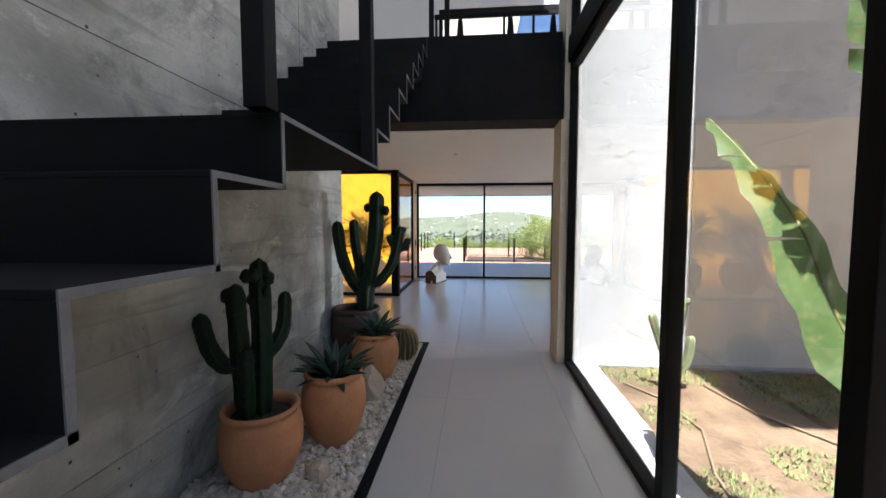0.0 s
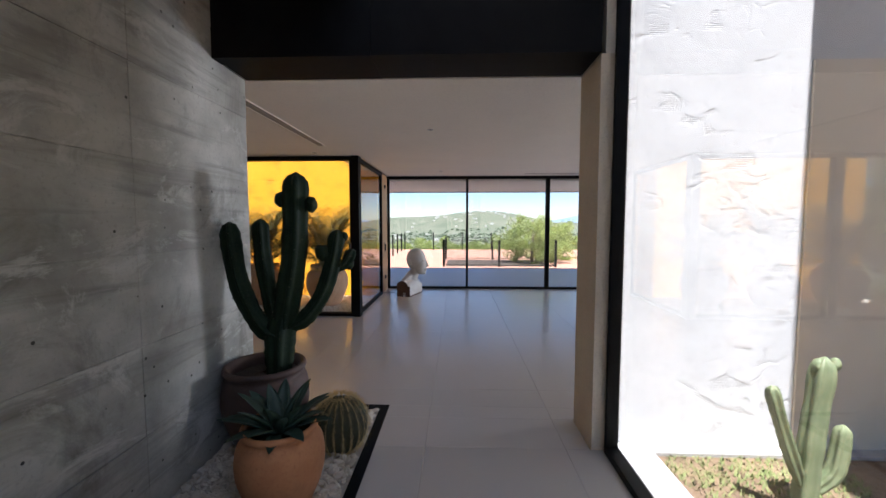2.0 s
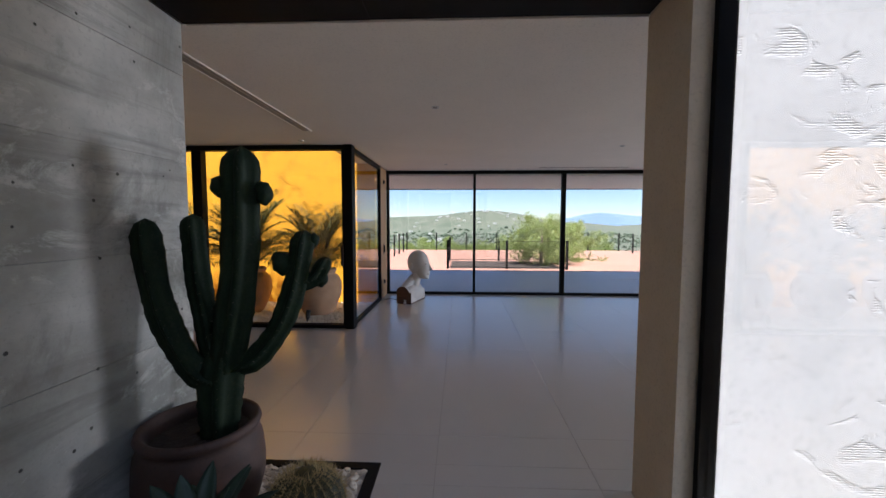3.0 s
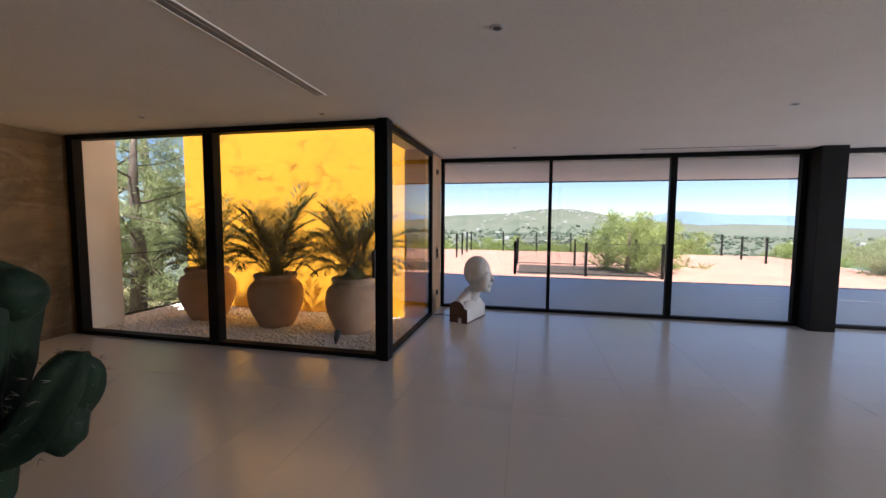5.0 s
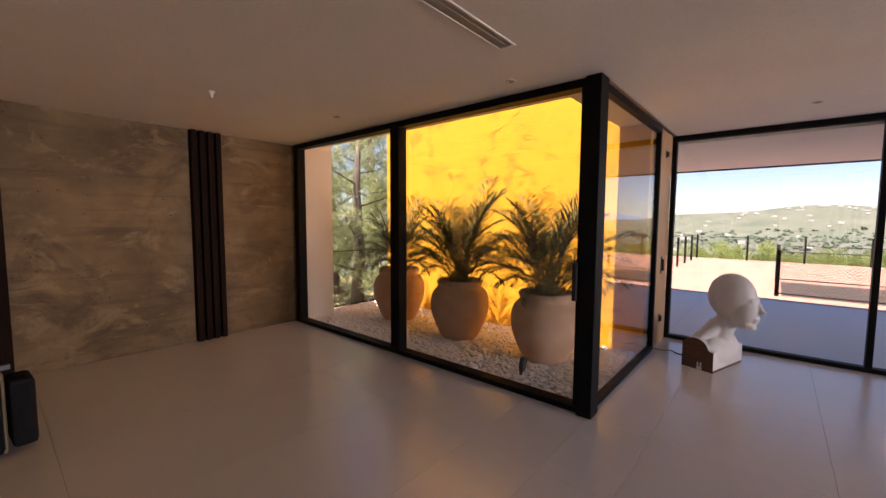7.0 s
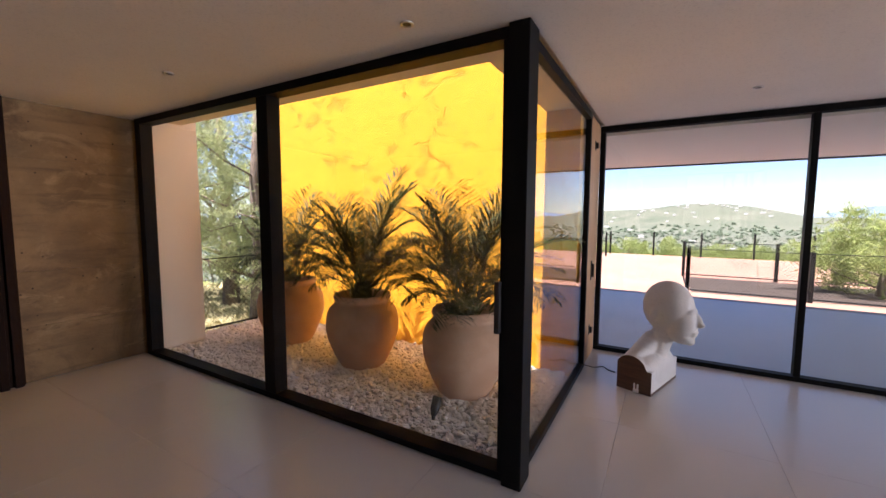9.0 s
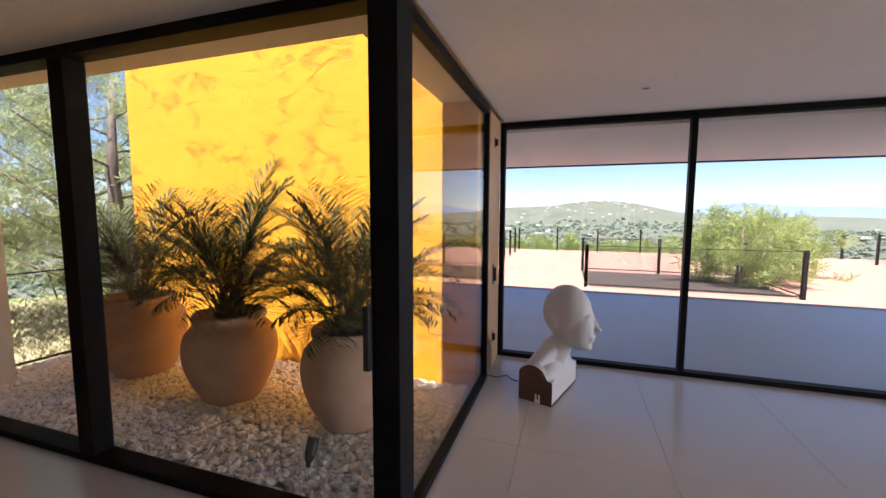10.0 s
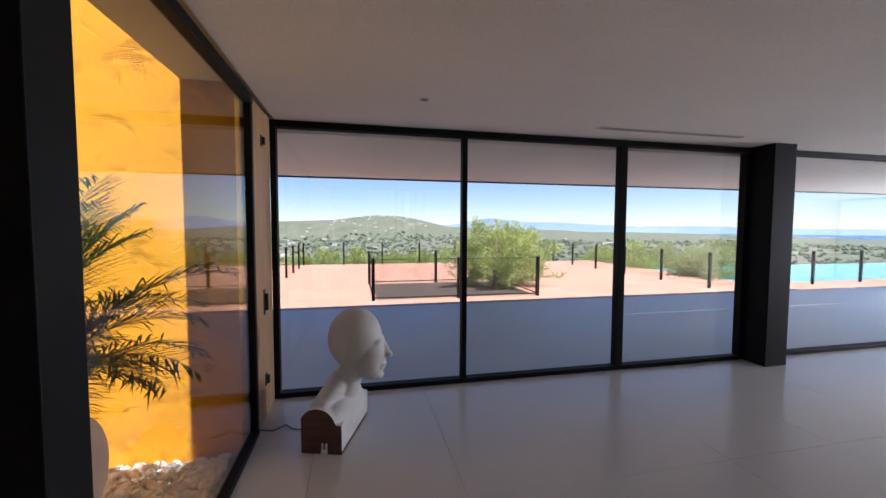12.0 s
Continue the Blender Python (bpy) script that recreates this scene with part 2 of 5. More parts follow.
M_BANANA = material("banana_leaf", (0.04, 0.08, 0.022), (0.10, 0.15, 0.045), 0.4, scale=5, fine=40, bump=0.2, stretch=(1, 1, 1), c3=(0.26, 0.2, 0.08))
translucent(M_BANANA, 0.3, (0.22, 0.32, 0.07))
M_EARTH = material("patio_earth", (0.10, 0.062, 0.036), (0.25, 0.17, 0.105), 0.95, scale=2.6, fine=22, bump=1.0, bump_dist=0.03, c3=(0.07, 0.046, 0.026))
M_WHITE = material("white_resin", (0.54, 0.52, 0.49), (0.62, 0.60, 0.57), 0.45, scale=3, fine=80, bump=0.03)
M_WOOD = material("dark_walnut", (0.06, 0.027, 0.014), (0.12, 0.055, 0.028), 0.4, scale=6, fine=60, stretch=(1, 1, 8), bump=0.08)
M_DECK = material("terracotta_deck", (0.30, 0.15, 0.10), (0.37, 0.195, 0.135), 0.8, scale=0.8, fine=30, bump=0.1)
# Blue of the sky light is put into the grey terrace tile's colour.
M_DECKTILE = material("sky_tinted_tile", (0.34, 0.40, 0.49), (0.41, 0.47, 0.56), 0.4, scale=1.0, fine=60, bump=0.03)
M_OAK = material("oiled_oak", (0.34, 0.19, 0.085), (0.46, 0.28, 0.14), 0.5, scale=5, fine=60, stretch=(3, 3, 0.3), bump=0.1)
M_SLAT = material("dark_timber_slat", (0.011, 0.0052, 0.003), (0.024, 0.011, 0.006), 0.7, scale=5, fine=50, stretch=(1, 1, 0.15), bump=0.1, spec=0.1)
M_PLASTIC_W = material("white_plastic", (0.72, 0.72, 0.72), (0.78, 0.78, 0.78), 0.35, scale=3, fine=50, bump=0)
M_PLASTIC_B = material("black_plastic", (0.012, 0.012, 0.013), (0.02, 0.02, 0.021), 0.4, scale=3, fine=80, bump=0.03)
M_RUBBER = material("black_rubber", (0.006, 0.006, 0.0065), (0.012, 0.012, 0.0125), 0.7, scale=6, fine=90, bump=0.05, spec=0.12)
M_CHROME = material("steel_fitting", (0.5, 0.5, 0.5), (0.6, 0.6, 0.6), 0.28, metal=1.0, scale=5, fine=60, bump=0)
M_GLASS = glass_material("window_glass")
M_GLASS2 = glass_material("double_glazing", mirror=0.09)
M_BARK = material("pine_bark", (0.12, 0.085, 0.06), (0.22, 0.17, 0.13), 0.9, scale=9, fine=50, stretch=(1, 1, 0.3), bump=0.8, bump_dist=0.02)
M_NEEDLE = material("pine_needles", (0.20, 0.23, 0.095), (0.33, 0.35, 0.17), 0.6, scale=1.5, fine=30, bump=0, c3=(0.38, 0.34, 0.22))
translucent(M_NEEDLE, 0.5, (0.40, 0.44, 0.20))
M_GROUND = material("scrub_ground", (0.065, 0.08, 0.05), (0.125, 0.125, 0.09), 0.95, scale=0.012, fine=0.12, bump=0.2, c3=(0.06, 0.085, 0.04))
M_HOUSE = material("whitewash", (0.50, 0.48, 0.45), (0.58, 0.56, 0.52), 0.8, scale=0.3, fine=5, bump=0)
M_ROOF = material("clay_roof", (0.40, 0.20, 0.12), (0.5, 0.27, 0.17), 0.8, scale=0.5, fine=4, bump=0)
M_SEA = material("sea_water", (0.03, 0.09, 0.16), (0.04, 0.11, 0.19), 0.2, scale=0.01, fine=1, bump=0.05)
M_POOL = material("pool_water", (0.10, 0.36, 0.42), (0.14, 0.42, 0.48), 0.05, scale=1, fine=5, bump=0.05)
M_HOSE = material("irrigation_hose", (0.20, 0.14, 0.09), (0.26, 0.19, 0.12), 0.6, scale=8, fine=60, bump=0.05)


# ---- builders ----
def link_mesh(name, bm, mat, smooth=False):
    me = bpy.data.meshes.new(name)
    bm.to_mesh(me)
    bm.free()
    for mm in mat if isinstance(mat, (list, tuple)) else (mat,):
        me.materials.append(mm)
    if smooth:
        me.polygons.foreach_set("use_smooth", [True] * len(me.polygons))
    return new(name, me)


def part(name, bm, mat, parent, label="", smooth=False):
    ob = link_mesh(name, bm, mat, smooth)
    ob.parent = parent
    if label:
        tagged(ob, label)
    return ob


def thing(name, x, y, z, label, category, group="", rz=0):
    e = new(name)
    e.matrix_world = pose(x, y, z, 0, 0, rz)
    e.empty_display_size = 0.1
    return tagged(e, label, category, group)


def box(x0, x1, y0, y1, z0, z1, bevel=0.0, bm=None):
    own = bm is None
    bm = bm or bmesh.new()
    m = Matrix.Translation(((x0 + x1) / 2, (y0 + y1) / 2, (z0 + z1) / 2)) @ Matrix.Diagonal((x1 - x0, y1 - y0, z1 - z0, 1))
    r = bmesh.ops.create_cube(bm, size=1, matrix=m)
    if bevel:
        es = list({e for v in r["verts"] for e in v.link_edges})
        bmesh.ops.bevel(bm, geom=es, offset=bevel, segments=2, affect="EDGES", profile=0.6)
    return bm


def structure(name, bm, mat, label, category="", smooth=False):
    return tagged(link_mesh(name, bm, mat, smooth), label, category, kind="structure")


def lathe(profile, n=40, bm=None, close=False):
    """Turns (radius, height) pairs about the z axis."""
    bm = bm or bmesh.new()
    rings = []
    for r, z in profile:
        rings.append([bm.verts.new((r * math.cos(2 * math.pi * i / n), r * math.sin(2 * math.pi * i / n), z)) for i in range(n)])
    for a, b in zip(rings, rings[1:]):
        for i in range(n):
            bm.faces.new((a[i], a[(i + 1) % n], b[(i + 1) % n], b[i]))
    if close:
        bm.faces.new(rings[-1])
        bm.faces.new(list(reversed(rings[0])))
    return bm


def tube(points, radii, n=8, bm=None, ribs=0, depth=0.0, cap=True):
    """A swept tube along points; with ribs its section is a star."""
    bm = bm or bmesh.new()
    pts = [Vector(p) for p in points]
    if not hasattr(radii, "__len__"):
        radii = [radii] * len(pts)
    k = n if not ribs else ribs * 4
    prev, rings = Vector((1, 0.03, 0)), []
    for i, p in enumerate(pts):
        d = (pts[min(i + 1, len(pts) - 1)] - pts[max(i - 1, 0)]).normalized()
        u = (prev - d * prev.dot(d)).normalized()
        prev = u
        v = d.cross(u)
        ring = []
        for j in range(k):
            a = 2 * math.pi * j / k
            r = radii[i]
            if ribs:
                r *= 1 - depth * (0.5 - 0.5 * math.cos(ribs * a)) ** 0.8
            ring.append(bm.verts.new(p + (u * math.cos(a) + v * math.sin(a)) * r))
        rings.append(ring)
    for a, b in zip(rings, rings[1:]):
        for j in range(k):
            bm.faces.new((a[j], a[(j + 1) % k], b[(j + 1) % k], b[j]))
    if cap:
        bm.faces.new(rings[-1])
        bm.faces.new(list(reversed(rings[0])))
    return bm


# ---- large structure ----
M_FINES = material("gravel_fines", (0.40, 0.36, 0.30), (0.56, 0.51, 0.45), 0.9, scale=18, fine=110, bump=0.8, bump_dist=0.01)
CEIL, WALLX, GLX = 2.45, -1.38, 1.08
_b = box(-1.72, 1.138, -3.2, 4.92, -0.30, -0.012)
box(-6.0, 14.2, 4.921, 8.45, -0.30, -0.012, bm=_b)
box(-1.46, 14.2, 8.451, 11.09, -0.30, -0.012, bm=_b)
structure("floor", _b, M_GROUT, "grey floor screed under large porcelain tiles", "floor")
_c = box(-1.36, 14.2, 5.3, 11.0, CEIL, CEIL + 0.83)
box(-6.0, -1.36, 5.0, 8.53, CEIL, CEIL + 0.83, bm=_c)
structure("ceiling", _c, M_CEIL, "plain off-white plaster ceiling of the living room", "ceiling")

wall_w = structure("wall_west", box(-1.72, WALLX, -3.2, 5.28, -0.3, 6.2), M_CONCRETE, "board-formed grey concrete wall of the stair hall", "wall")
_b = box(GLX - 0.09, GLX + 0.058, 4.92, 5.3, -0.3, CEIL)
box(GLX + 0.058, 14.2, 5.08, 5.3, -0.3, CEIL, bm=_b)
structure("wall_south", _b, M_CREAM, "cream plastered wall beside the opening", "wall")
structure("wall_patio", box(GLX + 0.06, 14.2, 5.02, 5.075, -0.6, 6.0), M_WHITE_WALL, "white rough-rendered patio wall with trowel marks", "wall")
structure("wall_living_south", box(-6.0, -1.725, 4.6, 5.0, -0.3, CEIL + 0.8), M_CREAM, "cream plastered rear wall of the living room", "wall")
structure("wall_living_west", box(-6.0, -5.55, 5.0, 8.5, -0.3, CEIL), M_CONCRETE2, "board-formed concrete wall with long horizontal boards", "wall")
structure("wall_hall_back", box(-1.72, 1.3, -3.4, -3.2, -0.3, 6.2), M_CREAM, "plain plastered wall behind the entrance", "wall")
structure("ceiling_hall", box(-1.72, 1.13, -3.4, 11.2, 6.2, 6.4), M_CEIL, "white ceiling high above the stair hall", "ceiling")

# steel-faced bridge of the upper floor
structure("bridge_beam", box(-0.39, 0.985, 4.90, 5.28, CEIL + 0.002, 3.28), M_STEEL, "black steel-faced edge beam of the upper floor", "beam")
structure("bridge_beam_low", box(WALLX + 0.003, -0.392, 4.90, 5.28, CEIL, 2.84), M_STEEL, "black steel-faced beam under the head of the stair", "beam")
structure("floor_upper", box(-1.36, 14.2, 5.3, 11.0, 3.282, 3.32), M_TILE, "grey tiled floor of the upper storey", "floor")
structure("wall_upper_west", box(-1.72, -1.42, 5.3, 11.0, 3.32, 6.2), M_CEIL, "white plastered wall of the upper storey", "wall")
structure("wall_upper_east", box(2.6, 2.8, 5.3, 11.0, 3.32, 6.2), M_CEIL, "white plastered wall of the upper storey", "wall")


def glazing(name, x0, x1, z0, z1, y, mullions, label, depth=0.09, along="x", ends=(0.05, 0.05), glass=None):
    """A glazed screen with posts, rails and panes; along x at y, or along y at x."""
    w = thing(name, 0, 0, 0, label, "window")
    w["kind"] = "structure"

    def put(a0, a1, b0, b1, c0, c1, bevel=0.0):
        return box(a0, a1, b0, b1, c0, c1, bevel) if along == "x" else box(b0, b1, a0, a1, c0, c1, bevel)
    part("window_rail", put(x0, x1, y - depth / 2, y + depth / 2, z0, z0 + 0.045, 0.004), M_ALU, w)
    part("window_rail", put(x0, x1, y - depth / 2, y + depth / 2, z1 - 0.06, z1, 0.004), M_ALU, w)
    xs = [x0] + [m[0] for m in mullions] + [x1]
    ws = [ends[0]] + [m[1] for m in mullions] + [ends[1]]
    for i, (cx, cw) in enumerate(zip(xs, ws)):
        a0, a1 = (cx, cx + cw) if i == 0 else ((cx - cw, cx) if i == len(xs) - 1 else (cx - cw / 2, cx + cw / 2))
        part("window_post", put(a0, a1, y - depth / 2 + 0.002, y + depth / 2 - 0.002, z0 + 0.046, z1 - 0.061, 0.004), M_ALU, w)
    for a, b in zip(xs, xs[1:]):
        pane = part("pane", put(a + 0.01, b - 0.01, y - 0.004, y + 0.004, z0 + 0.04, z1 - 0.055), glass or M_GLASS, w)
        pane.visible_shadow = False
    return w


glazing("window_1", -1.40, 3.72, 0, CEIL, 11.05, [(0.345, 0.05), (2.08, 0.085)], "wide black-framed sliding windows onto the terrace")
glazing("window_2", 4.02, 14.2, 0, CEIL, 11.05, [(6.6, 0.06), (9.2, 0.06), (11.8, 0.06)], "black-framed terrace windows beyond the dark column")
structure("column", box(3.72, 4.02, 10.74, 11.12, 0, CEIL, 0.006), M_ALU, "dark metal-clad column between the terrace windows", "column")
glazing("window_3", -5.50, -1.463, 0, CEIL, 8.46, [(-3.47, 0.13)], "black-framed glass screen of the gravel courtyard", depth=0.12, ends=(0.10, 0.04))
structure("corner_post", box(-1.463, -1.352, 8.365, 8.52, 0.0, CEIL, 0.005), M_ALU, "black corner post of the courtyard glazing", "post")
glazing("window_4", 8.52, 10.40, 0, CEIL, -1.415, [], "black-framed side glass of the gravel courtyard", along="y", depth=0.06)
structure("wall_pier", box(-1.62, -1.40, 10.402, 11.0, 0, CEIL), M_OAK, "oiled oak pier beside the terrace window", "wall")

# glazed side of the stair hall
glazing("window_5", -3.2, 4.90, 0, 2.98, GLX + 0.02, [(-0.6, 0.1), (1.885, 0.07), (2.835, 0.07)], "tall black-framed glass wall of the planted patio", along="y", depth=0.08, ends=(0.05, 0.03), glass=M_GLASS2)
structure("transom_beam", box(GLX - 0.04, GLX + 0.1, -3.2, 4.9, 2.982, 3.22, 0.005), M_STEEL, "black steel beam above the patio glass", "beam")
# Unseen glazing, added above the beam where the hall fill lamp hangs.
glazing("added_high_window", -3.2, 4.90, 3.222, 6.2, GLX + 0.02, [(0.2, 0.06), (2.6, 0.06)], "unseen high glazing added above the stair hall", along="y", depth=0.08)
structure("patio_sill", box(GLX + 0.062, GLX + 0.30, -3.2, 5.015, -0.3, -0.005), M_WHITE_WALL, "white masonry sill along the patio glass", "sill")

# End window added out of view as a place for the east fill lamp.
glazing("added_end_window", 5.3, 11.0, 0, CEIL, 14.24, [(7.2, 0.06), (9.1, 0.06)], "unseen black-framed end window added for the fill lamp", along="y")

# courtyard
structure("wall_yellow", box(-5.65, -1.46, 10.24, 10.40, -0.3, 3.6), M_YELLOW, "bright yellow rough-rendered courtyard wall", "wall")
structure("wall_court_pier", box(-5.95, -5.52, 8.55, 9.02, -0.3, CEIL + 0.8), M_CREAM, "cream plastered pier at the courtyard", "wall")
structure("ceiling_court", box(-6.0, -1.36, 8.53, 8.86, CEIL + 0.03, CEIL + 0.7), M_CREAM, "cream soffit along the courtyard glass", "ceiling")
structure("ceiling_court_side", box(-1.78, -1.36, 8.86, 11.0, CEIL + 0.03, CEIL + 0.4), M_CREAM, "cream soffit at the courtyard's end", "ceiling")
structure("courtyard_bed", box(-5.95, -1.46, 8.53, 10.24, -0.3, -0.06), M_FINES, "fine gravel bed under the white pebbles", "ground")

# terrace
structure("terrace", box(-6.5, 40, 11.1, 15.0, -0.35, -0.02), M_DECKTILE, "grey tiled terrace in the shade of the roof", "floor")
# Unseen upper depth is added so the roof's shadow covers the deck edging.
structure("terrace_roof", box(-6.5, 40, 11.1, 14.15, 2.36, 3.55), M_CEIL, "white roof overhang above the terrace", "ceiling")
structure("deck", box(-6.5, 10.4, 15.0, 24.5, -0.35, -0.05), M_DECK, "pale terracotta roof deck in full sun", "floor")
structure("deck_east", box(10.4, 40, 15.0, 16.4, -0.35, -0.05), M_DECK, "pale terracotta deck strip before the pool", "floor")
structure("roof_house", box(-6.2, -1.73, 5.0, 8.4, CEIL + 0.85, CEIL + 0.95), M_CEIL, "flat roof of the living room", "ceiling")

# patio
structure("patio_ground", box(GLX + 0.30, 9, -6, 5.02, -0.6, -0.035), M_EARTH, "dry brown patio earth with sparse weeds", "ground")
# The wall's shade is put into colour: a beige panel behind the shadow edge.
structure("patio_shade_panel", box(2.30, 9.0, 5.003, 5.019, -0.3, 2.43), M_CREAM, "beige panel carrying the shade tone of the patio wall", "wall")
# Added above the view to cast the upright shadow edge on the patio wall.
structure("patio_shade_slab", box(2.28, 9.5, 2.3, 5.019, 4.9, 5.1), M_CEIL, "unseen white slab added above the patio to cast shade", "ceiling")
structure("wall_patio_east", box(9, 9.3, -6, 5.02, -0.6, 6.0), M_WHITE_WALL, "white rendered wall at the patio's end", "wall")

# ---- stair: one folded steel plate ----
def stair():
    st = thing("staircase", 0, 0, 0, "black folded steel plate staircase fixed to the concrete wall", "staircase")
    x0, x1, th = WALLX + 0.012, -0.345, 0.014
    rise = 0.1845
    ys = [1.33 - 0.287 * k for k in range(5, 0, -1)] + [1.33, 1.62, 1.90, 2.89]
    treads = [(ys[i], ys[i + 1], 1.714 - rise * (7 - i)) for i in range(8)]
    up = (3.28 - 1.714) / 8
    for i in range(8):
        treads.append((2.89 + 0.287 * i, 2.89 + 0.287 * (i + 1), 1.714 + up * (i + 1)))
    prev = treads[0][2] - rise
    for a, b, z in treads:
        b = min(b, 5.27)
        part("riser", box(x0, x1, a, a + th, prev, z - th, 0.0), M_STEEL, st)
        part("tread", box(x0, x1, a, b + th, z - th, z, 0.003), M_STEEL, st)
        part("edge_trim", box(x1 + 0.0005, x1 + 0.004, a, a + th, prev, z), M_STEEL_EDGE, st, "grey plate edge")
        part("edge_trim", box(x1 + 0.0005, x1 + 0.004, a + th, b + th, z - th, z), M_STEEL_EDGE, st, "grey plate edge")
        prev = z - th
    for y0, zb in ((1.84, treads[7][2]), (2.82, treads[7][2])):
        part("hanger", box(-0.41, -0.35, y0, y0 + 0.06, zb, 6.2, 0.003), M_STEEL, st, "square black steel hanger post")
    return st


stair()

M_WHITE_PAINT = material("white_paint", (0.78, 0.78, 0.78), (0.82, 0.82, 0.82), 0.8, scale=1.5, fine=80, bump=0.05)
# upper landing: guard posts, far window, furniture feet
for px, nm in ((-0.15, "guard_post"), (-0.31, "guard_post")):
    g = thing(nm, px, 5.02, 3.28, "slim black steel guard post on the bridge", "post", "guard posts on the bridge")
    part("post", box(-0.025, 0.025, -0.02, 0.02, 0, 2.9, 0.003), M_STEEL, g)
    part("base_plate", box(-0.06, 0.06, -0.05, 0.05, 0, 0.012, 0.002), M_STEEL, g)
for px in (-0.02, 0.50, 0.93):
    g = thing("glass_clamp", px, 5.12, 3.28, "tapered black clamp of the glass guard", "glass clamp", "clamps of the glass guard")
    part("clamp", lathe([(0.05, 0), (0.045, 0.02), (0.024, 0.24), (0.02, 0.26), (0.001, 0.262)], 14), M_STEEL, g, smooth=True)
glazing("window_7", -0.42, 2.6, 3.32, 4.62, 7.0, [(0.62, 0.03), (0.98, 0.03), (1.7, 0.05)], "black-framed upper-floor window with thin mullions")
structure("upper_wall", box(-1.42, -0.42, 6.95, 7.05, 3.32, 6.2), M_WHITE_PAINT, "white wall beside the upper window", "wall")
structure("upper_lintel", box(-0.42, 2.6, 6.95, 7.05, 4.62, 6.2), M_WHITE_PAINT, "white wall above the upper window", "wall")
_r = thing("balustrade", 0, 6.6, 3.32, "black metal rail before the upper window", "railing")
part("rail", box(-0.45, 2.5, -0.02, 0.02, 0.98, 1.04, 0.004), M_STEEL, _r)
for k in range(4):
    part("baluster", box(-0.44 + 0.95 * k, -0.41 + 0.95 * k, -0.015, 0.015, 0, 0.98), M_STEEL, _r)
structure("wall_hall_east_high", box(GLX - 0.06, GLX + 0.05, 4.93, 5.3, CEIL, 6.2), M_CEIL, "white pier beside the bridge", "wall")

# ---- pebble beds ----
structure("bed_edge", box(-0.465, -0.40, 0.6, 5.42, -0.1, 0.004), M_STEEL, "dark steel edging of the pebble bed", "edging")
structure("bed_edge_end", box(WALLX, -0.40, 5.421, 5.48, -0.1, 0.004), M_STEEL, "dark steel edging at the end of the pebble bed", "edging")
structure("bed_base", box(WALLX, -0.466, 0.6, 5.42, -0.2, -0.006), M_FINES, "fine gravel under the pebbles", "ground")


def pebbles(name, x0, x1, y0, y1, z, count, size, label, seed, mat=M_PEBBLE):
    rng = np.random.default_rng(seed)
    bm = bmesh.new()
    bmesh.ops.create_icosphere(bm, subdivisions=2, radius=1)
    base = np.array([v.co[:] for v in bm.verts])
    faces = np.array([[v.index for v in f.verts] for f in bm.faces])
    bm.free()
    shapes = []
    for k in range(12):
        s = base.copy()
        for j in range(5):
            d = rng.normal(size=3)
            d /= np.linalg.norm(d)
            h = s @ d
            cut = rng.uniform(0.45, 0.8)
            s -= np.outer(np.maximum(h - cut, 0), d)
        shapes.append(s * (1 + 0.06 * rng.normal(size=(len(s), 1))))
    vs, fs = [], []
    nb = len(base)
    for i in range(count):
        s = shapes[rng.integers(12)] * (np.array([1, 0.75, 0.6]) * size * rng.uniform(0.6, 1.25))
        q = Euler(rng.uniform(-0.6, 0.6, 2).tolist() + [rng.uniform(0, 6.3)]).to_matrix()
        s = s @ np.array(q).T + np.array([rng.uniform(x0, x1), rng.uniform(y0, y1), z + rng.uniform(0, 0.9) * size])
        vs.append(s)
        fs.append(faces + i * nb)
    me = bpy.data.meshes.new(name)
    me.from_pydata(np.concatenate(vs).tolist(), [], np.concatenate(fs).tolist())
    me.materials.append(mat)
    return tagged(new(name, me), label, "pebbles", kind="stuff")


pebbles("pebble_bed", WALLX + 0.03, -0.49, 0.7, 5.40, -0.008, 6200, 0.031, "cream and white marble pebbles filling the plant bed", 3, M_PEBBLE2)
pebbles("pebble_court", -5.85, -1.53, 8.58, 10.2, -0.05, 10500, 0.034, "white marble pebbles covering the courtyard bed", 4)


